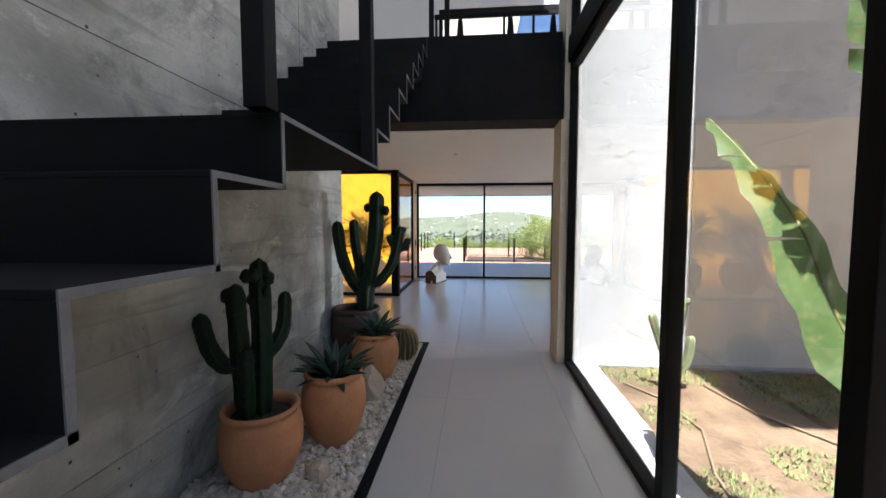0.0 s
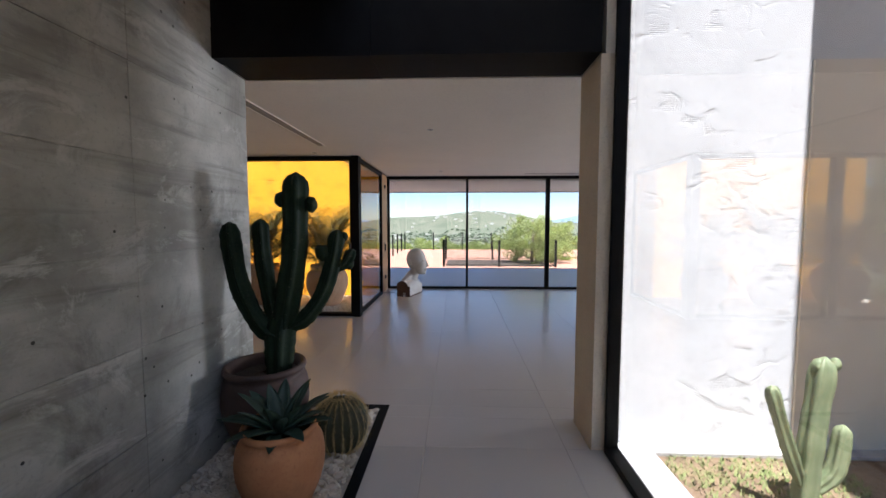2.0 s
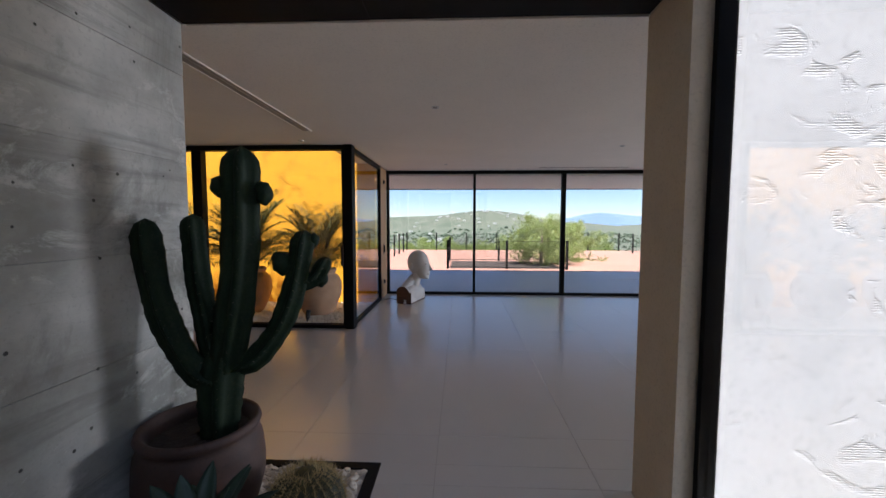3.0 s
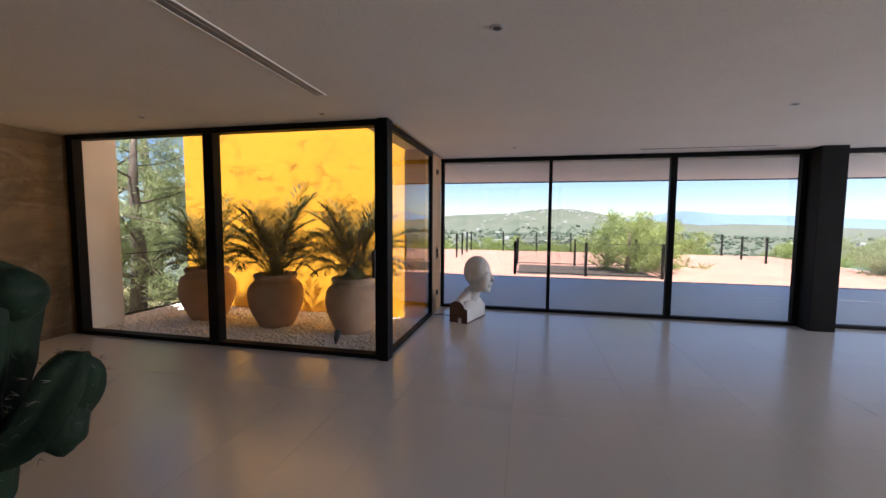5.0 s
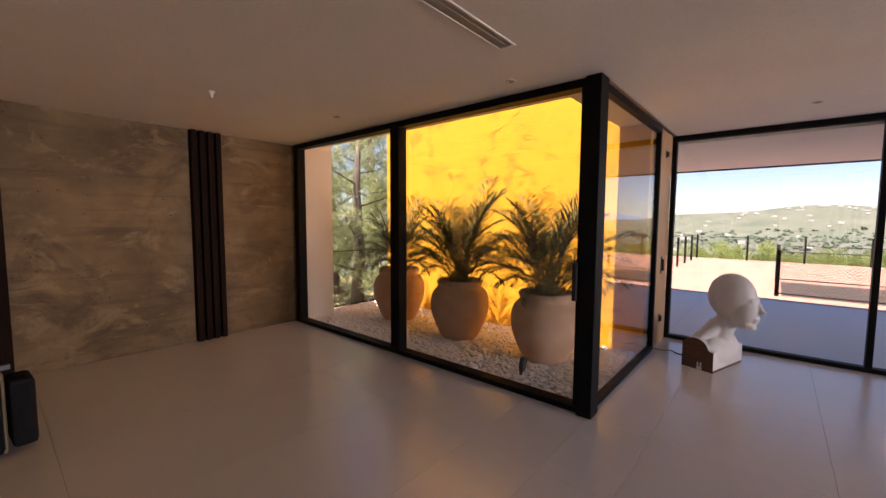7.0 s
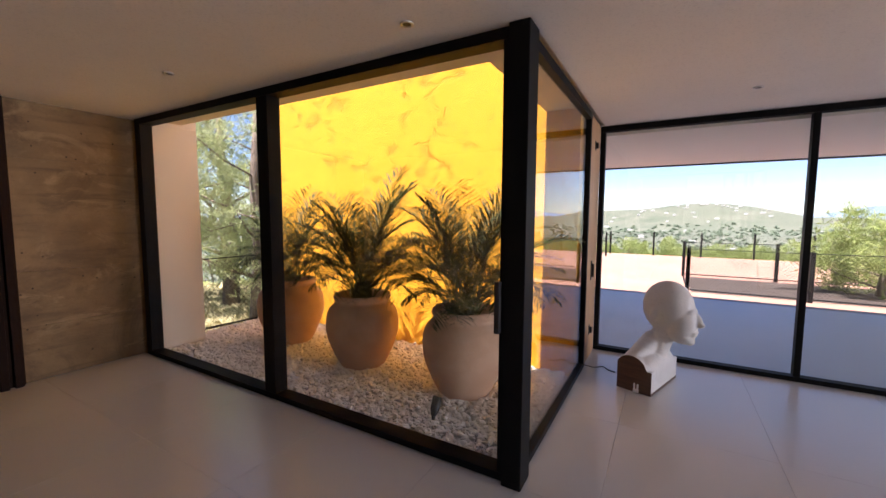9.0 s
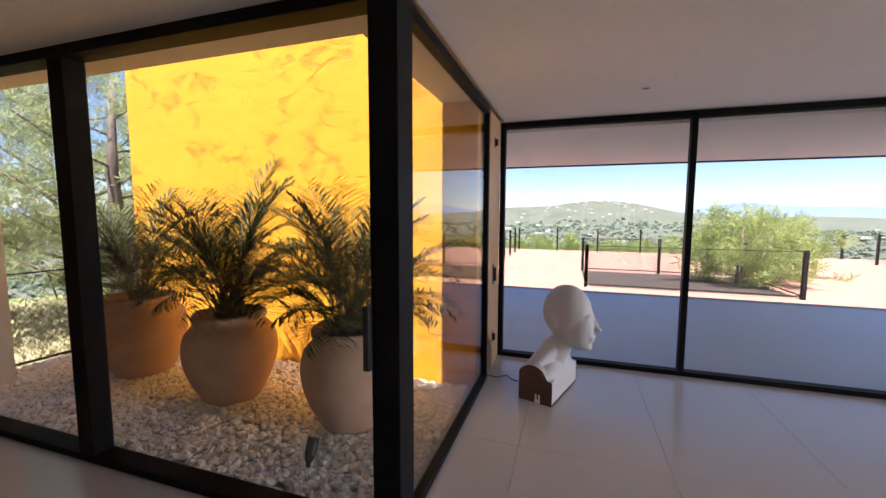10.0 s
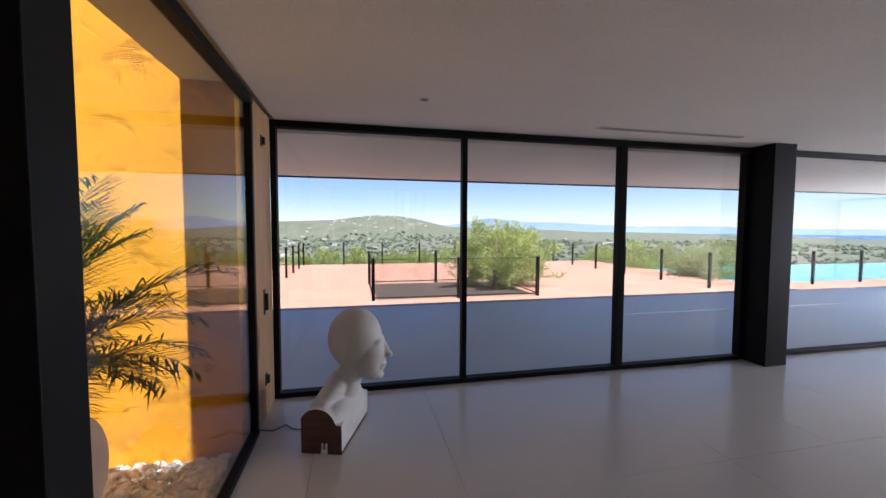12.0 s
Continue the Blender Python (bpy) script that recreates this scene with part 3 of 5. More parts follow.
# ---- pots ----
def pot(name, x, y, z, h, r, rim, base, mat, label, group, cat="plant pot"):
    p = thing(name, x, y, z, label, cat, group)
    prof = [(0.001, 0), (base * 0.96, 0), (base, 0.015 * h)]
    knots = ((0.0, base), (0.15, base + (r - base) * 0.36), (0.30, base + (r - base) * 0.68), (0.45, base + (r - base) * 0.92), (0.58, r), (0.70, r * 0.985), (0.80, rim + (r - rim) * 0.68), (0.87, rim + (r - rim) * 0.18))
    for k in range(1, 29):
        t = 0.87 * k / 28
        i = max(j for j in range(len(knots) - 1) if knots[j][0] <= t)
        u = (t - knots[i][0]) / (knots[i + 1][0] - knots[i][0])
        p0, p1, p2, p3 = (knots[min(max(j, 0), len(knots) - 1)][1] for j in (i - 1, i, i + 1, i + 2))
        prof.append((0.5 * (2 * p1 + (p2 - p0) * u + (2 * p0 - 5 * p1 + 4 * p2 - p3) * u * u + (3 * p1 - p0 - 3 * p2 + p3) * u ** 3), t * h))
    prof += [(rim * 0.96, 0.90 * h), (rim * 1.04, 0.925 * h), (rim * 1.07, 0.955 * h), (rim * 1.05, 0.985 * h), (rim, h), (rim * 0.93, 0.985 * h), (rim * 0.86, 0.93 * h), (rim * 0.86, 0.84 * h)]
    part("body", lathe(prof, 48), mat, p, smooth=True)
    bm = lathe([(rim * 0.9, 0.86 * h), (rim * 0.5, 0.875 * h), (0.02, 0.885 * h)], 24)
    rng = random.Random(len(name) + int(x * 100))
    for v in bm.verts:
        v.co.z += rng.uniform(-0.006, 0.006)
    part("soil", bm, M_SOIL, p, "dark dry potting soil")
    return p


pot("terracotta_pot", -1.03, 2.93, -0.012, 0.43, 0.222, 0.192, 0.145, M_TERRACOTTA, "round-bellied terracotta pot with rolled rim on pebbles", "pots in the pebble bed")
pot("terracotta_pot", -0.765, 3.34, -0.012, 0.485, 0.207, 0.176, 0.12, M_TERRACOTTA, "round-bellied terracotta pot holding an agave", "pots in the pebble bed")
pot("terracotta_pot", -0.76, 4.37, -0.012, 0.45, 0.215, 0.175, 0.13, M_TERRACOTTA, "smaller terracotta pot holding a broad agave", "pots in the pebble bed")
pot("terracotta_pot", -1.11, 4.93, -0.012, 0.55, 0.265, 0.235, 0.17, material("dark_terracotta", (0.06, 0.034, 0.025), (0.10, 0.055, 0.04), 0.6, scale=5, fine=70), "dark brown clay pot holding a tall cactus", "pots in the pebble bed")
for px, py, s in ((-3.38, 9.42, 1.0), (-2.20, 9.38, 1.0), (-4.62, 9.55, 1.04)):
    pot("clay_urn", px, py, -0.055, 0.76 * s, 0.362 * s, 0.268 * s, 0.205 * s, M_CLAY, "large pale clay urn on white pebbles, holding a palm", "urns in the courtyard")


# ---- plants ----
def cactus_arm(pts, r, ribs, bm):
    """A ribbed column along a smooth line, closed by a rounded tip."""
    pts = [Vector(p) for p in pts]
    fine, n = [], 10
    for i in range(len(pts) - 1):
        p0, p1, p2, p3 = pts[max(i - 1, 0)], pts[i], pts[i + 1], pts[min(i + 2, len(pts) - 1)]
        for k in range(n):
            t = k / n
            fine.append(0.5 * ((2 * p1) + (p2 - p0) * t + (2 * p0 - 5 * p1 + 4 * p2 - p3) * t * t + (3 * p1 - p0 - 3 * p2 + p3) * t ** 3))
    fine.append(pts[-1])
    total = sum((b - a).length for a, b in zip(fine, fine[1:]))
    radii, run = [], 0.0
    for i, p in enumerate(fine):
        if i:
            run += (p - fine[i - 1]).length
        left = total - run
        tip = math.sqrt(max(0.0, 1 - max(0, 1 - left / (r * 1.3)) ** 2))
        wob = 1 + 0.04 * math.sin(run * 21 + r * 100) + 0.035 * math.sin(run * 95)
        radii.append(max(0.003, r * tip * wob * min(1, 0.8 + run * 2)))
    tube(fine, radii, bm=bm, ribs=ribs, depth=0.42)
    return fine, radii


def cactus(x, y, z, arms, mat, label, ribs=5, knobs=()):
    c = thing("cactus", x, y, z, label, "cactus")
    for pts, r in arms:
        bm = bmesh.new()
        fine, radii = cactus_arm(pts, r, ribs, bm)
        arm = part("stem", bm, mat, c, smooth=True)
        sp = bmesh.new()
        rng = random.Random(int(r * 1000) + len(pts))
        for i in range(1, len(fine) - 1, 2):
            d = (fine[i + 1] - fine[i - 1]).normalized()
            u = (Vector((1, 0.03, 0)) - d * d.x).normalized()
            v = d.cross(u)
            for k in range(ribs):
                a = 2 * math.pi * k / ribs
                o = u * math.cos(a) + v * math.sin(a)
                p = fine[i] + o * radii[i] * 0.99
                for s in range(3):
                    q = p + o * 0.008 + Vector((rng.uniform(-1, 1), rng.uniform(-1, 1), rng.uniform(-1, 1))) * 0.008
                    w = d * 0.0008
                    sp.faces.new([sp.verts.new(p + w), sp.verts.new(p - w), sp.verts.new(q)])
        part("spine_cover", sp, M_SPINE, arm)["kind"] = "stuff"
    for (kx, ky, kz), r in knobs:
        bm = bmesh.new()
        bmesh.ops.create_icosphere(bm, subdivisions=3, radius=r, matrix=Matrix.Translation((kx, ky, kz)) @ Matrix.Diagonal((0.85, 0.85, 1.15, 1)))
        for v in bm.verts:
            v.co += (v.co - Vector((kx, ky, kz))) * noise.noise(v.co * 40) * 0.25
        part("bud", bm, mat, c, smooth=True)
    return c


M_SPINE = material("cactus_spine", (0.12, 0.10, 0.07), (0.20, 0.175, 0.12), 0.7, bump=0)
cactus(-1.065, 2.93, 0.345, [
    ([(0.04, 0, 0), (0.05, 0.01, 0.4), (0.03, 0.03, 0.89)], 0.058),
    ([(-0.05, 0.0, 0), (-0.055, -0.03, 0.4), (-0.05, -0.07, 0.76)], 0.055),
    ([(0.0, -0.07, 0), (0.005, -0.075, 0.25), (0.005, -0.07, 0.41)], 0.045),
    ([(-0.06, -0.02, 0.30), (-0.13, -0.06, 0.31), (-0.185, -0.10, 0.42), (-0.215, -0.13, 0.61)], 0.047),
    ([(0.05, 0.03, 0.32), (0.09, 0.10, 0.40), (0.10, 0.16, 0.50), (0.10, 0.18, 0.68)], 0.043)],
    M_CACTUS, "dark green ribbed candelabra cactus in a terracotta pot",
    knobs=[((-0.03, 0.0, 0.79), 0.036), ((0.08, 0.03, 0.78), 0.038), ((-0.105, -0.06, 0.69), 0.036), ((0.085, 0.0, 0.71), 0.03), ((0.03, -0.03, 0.80), 0.034), ((0.0, 0.0, 0.66), 0.032), ((0.02, 0.06, 0.76), 0.035)])
cactus(-1.06, 4.92, 0.47, [
    ([(0.045, 0, 0), (0.05, 0.02, 0.22), (0.075, 0.03, 0.42)], 0.095),
    ([(0.075, 0.02, 0.30), (0.12, 0.02, 0.55), (0.165, 0.01, 0.85), (0.185, 0, 1.29)], 0.082),
    ([(0.036, 0.01, 0.24), (-0.05, 0.0, 0.30), (-0.13, -0.02, 0.45), (-0.195, -0.03, 0.66), (-0.235, -0.03, 0.98)], 0.064),
    ([(0.03, 0.03, 0.30), (-0.03, 0.05, 0.52), (-0.07, 0.06, 0.76), (-0.085, 0.06, 1.0)], 0.056),
    ([(0.10, 0.03, 0.30), (0.21, 0.05, 0.36), (0.31, 0.07, 0.50), (0.37, 0.09, 0.68), (0.415, 0.10, 0.93)], 0.056),
    ([(0.37, 0.09, 0.66), (0.45, 0.12, 0.70), (0.505, 0.14, 0.80)], 0.040)],
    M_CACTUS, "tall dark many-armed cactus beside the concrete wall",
    knobs=[((0.085, 0, 1.12), 0.044), ((0.278, 0.0, 1.09), 0.044), ((0.315, 0.07, 0.78), 0.050), ((0.475, 0.13, 0.70), 0.034), ((0.45, 0.11, 0.88), 0.030)])
cactus(1.89, 4.44, -0.045, [
    ([(0, 0, 0), (0.02, 0, 0.4), (0.06, 0, 0.83)], 0.056),
    ([(-0.01, 0, 0.16), (-0.08, 0, 0.34), (-0.15, 0, 0.54), (-0.19, 0, 0.68)], 0.036),
    ([(0.03, -0.02, 0.16), (0.11, -0.03, 0.27), (0.14, -0.03, 0.50)], 0.042)],
    M_CACTUS_L, "pale green branching cactus standing in the patio earth",
    knobs=[((0.03, 0.0, 0.78), 0.028), ((0.105, 0.0, 0.79), 0.030)])

# barrel cactus
bc = thing("barrel_cactus", -0.61, 4.88, -0.0, "round golden-spined barrel cactus on the pebbles", "cactus")
bm = bmesh.new()
N, K = 84, 18
rings = []
for k in range(1, K):
    th = math.pi * k / K
    ring = []
    for j in range(N):
        a = 2 * math.pi * j / N
        rr = 0.172 * (math.sin(th) ** 0.85) * (1 - 0.09 * (0.5 - 0.5 * math.cos(21 * a)))
        ring.append(bm.verts.new((rr * math.cos(a), rr * math.sin(a), 0.165 - 0.175 * math.cos(th) * (0.92 if th > 2.6 else 1))))
    rings.append(ring)
for a, b in zip(rings, rings[1:]):
    for j in range(N):
        bm.faces.new((a[j], a[(j + 1) % N], b[(j + 1) % N], b[j]))
bm.faces.new(rings[-1])
body = part("body", bm, material("barrel_skin", (0.03, 0.032, 0.014), (0.055, 0.055, 0.022), 0.6), bc, smooth=True)
sp = bmesh.new()
rng = random.Random(8)
for r in range(21):
    a = 2 * math.pi * r / 21
    for k in range(3, 36):
        th = math.pi * (0.02 + 0.9 * k / 36) + 0.1
        o = Vector((math.cos(a) * math.sin(th), math.sin(a) * math.sin(th), -math.cos(th)))
        p = Vector((0.172 * math.cos(a) * math.sin(th) ** 0.85, 0.172 * math.sin(a) * math.sin(th) ** 0.85, 0.165 - 0.175 * math.cos(th)))
        for s in range(11):
            q = p + o * 0.022 + Vector((rng.uniform(-1, 1), rng.uniform(-1, 1), rng.uniform(-1, 1))) * 0.022
            w = Vector((rng.uniform(-1, 1), rng.uniform(-1, 1), 0)) * 0.0016
            sp.faces.new([sp.verts.new(p + w), sp.verts.new(p - w), sp.verts.new(q)])
part("spine_cover", sp, material("golden_spine", (0.42, 0.31, 0.13), (0.55, 0.42, 0.2), 0.6, bump=0), bc, "dense golden spines")["kind"] = "stuff"


def agave(x, y, z, n, length, width, label, seed, up=0.6):
    g = thing("agave", x, y, z, label, "succulent", "agaves in pots")
    rng = random.Random(seed)
    for i in range(n):
        t = i / (n - 1)
        az = i * 2.39996
        el = radians(84 - 60 * t ** 0.9 + rng.uniform(-6, 6)) * (0.7 + 0.3 * up)
        L = length * (0.62 + 0.38 * math.sin(math.pi * (0.25 + 0.6 * t))) * rng.uniform(0.9, 1.08)
        bm = bmesh.new()
        rows = []
        S = 9
        p, d = Vector((0, 0, 0.0)), el
        for k in range(S + 1):
            s = k / S
            w = width * (0.62 + 0.9 * s) * (1 - s ** 2.6) * 0.9 + 0.0015
            out = Vector((math.cos(d), 0, math.sin(d)))
            nrm = Vector((-math.sin(d), 0, math.cos(d)))
            th = 0.010 * (1 - s) + 0.002
            cup = w * 0.35
            rows.append([bm.verts.new(p + Vector((0, -w, 0)) + nrm * cup), bm.verts.new(p + Vector((0, -w * 0.5, 0)) + nrm * cup * 0.25), bm.verts.new(p), bm.verts.new(p + Vector((0, w * 0.5, 0)) + nrm * cup * 0.25), bm.verts.new(p + Vector((0, w, 0)) + nrm * cup), bm.verts.new(p - nrm * th * 1.6)])
            p = p + out * (L / S)
            d -= radians(3.2 + 2.2 * t) * (1 - 0.9 * s)
        for a, b in zip(rows, rows[1:]):
            for j in range(4):
                bm.faces.new((a[j], a[j + 1], b[j + 1], b[j]))
            bm.faces.new((a[4], a[5], b[5], b[4]))
            bm.faces.new((a[5], a[0], b[0], b[5]))
        bmesh.ops.rotate(bm, verts=bm.verts, cent=(0, 0, 0), matrix=Matrix.Rotation(az, 3, "Z"))
        bmesh.ops.translate(bm, verts=bm.verts, vec=(0.02 * math.cos(az), 0.02 * math.sin(az), 0.0))
        part("leaf", bm, M_AGAVE, g, smooth=True)
    return g


agave(-0.765, 3.34, 0.41, 34, 0.30, 0.030, "dark green agave rosette with narrow pointed leaves", 5, up=0.5)
agave(-0.76, 4.37, 0.385, 24, 0.28, 0.044, "dark green agave rosette with broad pointed leaves", 6)


def rock(name, x, y, z, sx, sy, sz, seed, label):
    bm = bmesh.new()
    bmesh.ops.create_icosphere(bm, subdivisions=4, radius=1)
    rng = np.random.default_rng(seed)
    dirs = rng.normal(size=(9, 3))
    dirs /= np.linalg.norm(dirs, axis=1)[:, None]
    for v in bm.verts:
        c = v.co.copy()
        for d in dirs:
            hh = c.dot(Vector(d))
            if hh > 0.68:
                c -= Vector(d) * (hh - 0.68)
        c *= 1 + 0.07 * noise.noise(c * 3 + Vector((seed, 0, 0)))
        v.co = Vector((c.x * sx, c.y * sy, (c.z + 0.62) * sz))
    ob = link_mesh(name, bm, M_ROCK, False)
    ob.matrix_world = pose(x, y, z, 0, 0, seed * 40)
    return tagged(ob, label, "rock")


rock("rock", -0.70, 3.93, -0.01, 0.10, 0.15, 0.19, 2, "pale sandstone boulder on the pebbles between pots")
rock("rock", -0.70, 2.92, -0.01, 0.07, 0.08, 0.075, 5, "small ochre stone on the pebbles beside pots")


def frond(bm_leaf, bm_stem, base, az, lean, L, rng, leaflets=34):
    p, d = Vector(base), lean * 0.35
    pts = []
    S = 14
    for k in range(S + 1):
        pts.append(p.copy())
        p = p + Vector((math.cos(az) * math.sin(d), math.sin(az) * math.sin(d), math.cos(d))) * (L / S)
        d += (lean * 0.65 + radians(48) * (k / S) ** 1.5) / S * 1.6
    tube(pts, [0.0075 * (1 - 0.8 * k / S) for k in range(S + 1)], 5, bm_stem)
    side = Vector((-math.sin(az), math.cos(az), 0))
    for i in range(leaflets):
        s = 0.40 + 0.60 * i / (leaflets - 1)
        k = min(S - 1, int(s * S))
        q = pts[k].lerp(pts[k + 1], s * S - k)
        fwd = (pts[k + 1] - pts[k]).normalized()
        ll = L * 0.33 * math.sin(math.pi * (0.24 + 0.66 * (s - 0.40) / 0.60)) * rng.uniform(0.75, 1.15)
        for sg in (-1, 1):
            up = side.cross(fwd) * sg
            dr = (fwd * rng.uniform(0.4, 0.75) + side * sg + Vector((rng.uniform(-0.15, 0.15), rng.uniform(-0.15, 0.15), rng.uniform(0.0, 0.25)))).normalized()
            wv = dr.cross(Vector((0, 0, 1)))
            wv = (wv.normalized() if wv.length > 0.05 else side) * 0.0052
            m1, m2 = q + dr * ll * 0.35, q + dr * ll * 0.72 - Vector((0, 0, ll * 0.03))
            e = q + dr * ll - Vector((0, 0, ll * rng.uniform(0.05, 0.28)))
            a, b = bm_leaf.verts.new(q), bm_leaf.verts.new(e)
            c = [bm_leaf.verts.new(v) for v in (m1 + wv, m1 - wv, m2 + wv * 0.8, m2 - wv * 0.8)]
            bm_leaf.faces.new((a, c[0], c[1]))
            bm_leaf.faces.new((c[0], c[2], c[3], c[1]))
            bm_leaf.faces.new((c[2], b, c[3]))


def palm(x, y, z, seed, n, L, label, depth=0.6):
    g = thing("areca_palm", x, y, z, label, "palm", "palms in the courtyard")
    rng = random.Random(seed)
    stem_all = []
    for i in range(n):
        az = i * 2.39996 + rng.uniform(-0.3, 0.3)
        t = i / n
        bl, bs = bmesh.new(), bmesh.new()
        r = rng.uniform(0.03, 0.14)
        frond(bl, bs, (r * math.cos(az * 1.7), r * math.sin(az * 1.7), 0), az, radians(8 + 84 * t ** 0.85 + rng.uniform(-5, 8)), L * rng.uniform(0.72, 1.05) * (1.1 - 0.3 * t), rng)
        for b in (bl, bs):
            bmesh.ops.scale(b, vec=(1, depth, 1), verts=b.verts)
        fr = part("frond", bl, M_PALM, g)
        part("stalk", bs, M_PALMSTEM, fr, "yellow-green stalk", smooth=True)
    return g


palm(-3.38, 9.42, 0.60, 11, 84, 1.28, "areca palm with arching dark green fronds in an urn")
palm(-2.20, 9.38, 0.60, 12, 84, 1.16, "areca palm with dense dark fronds in an urn")
palm(-4.62, 9.55, 0.62, 13, 60, 1.12, "areca palm with drooping fronds in an urn")


def banana_leaf(g, pts, width, seed):
    """A broad torn blade along a bent midrib."""
    rng = random.Random(seed)
    pts = [Vector(p) for p in pts]
    n = 26
    mid = []
    for k in range(n + 1):
        s = k / n * (len(pts) - 1)
        i = min(len(pts) - 2, int(s))
        t = s - i
        p0, p1, p2, p3 = pts[max(i - 1, 0)], pts[i], pts[i + 1], pts[min(i + 2, len(pts) - 1)]
        mid.append(0.5 * ((2 * p1) + (p2 - p0) * t + (2 * p0 - 5 * p1 + 4 * p2 - p3) * t * t + (3 * p1 - p0 - 3 * p2 + p3) * t ** 3))
    bm = bmesh.new()
    for sg in (-1, 1):
        prev = None
        gap = 0.0
        for k in range(n + 1):
            s = k / n
            d = (mid[min(k + 1, n)] - mid[max(k - 1, 0)]).normalized()
            sv = d.cross(Vector((0.3, -1, 0.2))).normalized()
            nv = sv.cross(d)
            w = width * (math.sin(math.pi * min(1, 0.04 + s * 0.95)) ** 0.6)
            torn = rng.random() < 0.16
            fold = 0.25 + 0.1 * math.sin(k * 1.7 + seed)
            row = [bm.verts.new(mid[k] + sv * sg * w * f - nv * fold * w * f * f + nv * 0.01 * math.sin(k * 2.3) * f) for f in (0.0, 0.35, 0.7, 1.0)]
            if prev:
                for j in range(3):
                    bm.faces.new((prev[j], prev[j + 1], row[j + 1], row[j]) if sg > 0 else (prev[j + 1], prev[j], row[j], row[j + 1]))
            prev = row
            if torn:
                prev = [bm.verts.new(v.co + d * 0.018 * f) for v, f in zip(row, (0, 0.3, 0.7, 1.0))]
    lf = part("leaf", bm, M_BANANA, g, smooth=True)
    part("midrib", tube(mid, [0.014 * (1 - 0.8 * k / n) for k in range(n + 1)], 6), M_PALMSTEM, lf, "pale yellow midrib", smooth=True)


bp = thing("banana_plant", 1.85, 1.75, -0.14, "banana plant with broad torn green leaves in the patio", "banana plant")
part("stem", tube([(0, 0, 0), (0.03, 0, 0.7), (0.0, 0.03, 1.3), (-0.05, 0.03, 1.9)], [0.09, 0.08, 0.065, 0.04], 14), M_PALMSTEM, bp, "sheathed pale stem", smooth=True)
banana_leaf(bp, [(-0.02, 0.03, 0.9), (-0.25, 0.3, 0.85), (-0.42, 0.55, 1.15), (-0.48, 0.72, 1.55), (-0.50, 1.0, 1.85), (-0.5, 1.30, 2.10)], 0.14, 3)
banana_leaf(bp, [(-0.05, 0.03, 1.8), (-0.25, 0.2, 2.35), (-0.43, 0.5, 2.56), (-0.48, 0.74, 2.46)], 0.16, 5)
banana_leaf(bp, [(-0.05, 0.03, 1.8), (-0.2, 0.3, 2.15), (-0.42, 0.46, 2.2), (-0.5, 0.46, 1.98)], 0.15, 6)
banana_leaf(bp, [(-0.05, 0.03, 1.9), (0.05, 0.1, 2.7), (0.35, 0.3, 3.1), (0.9, 0.5, 3.0)], 0.22, 7)
banana_leaf(bp, [(-0.05, 0.03, 1.7), (0.2, -0.3, 2.3), (0.5, -0.8, 2.5), (0.7, -1.3, 2.2)], 0.22, 9)


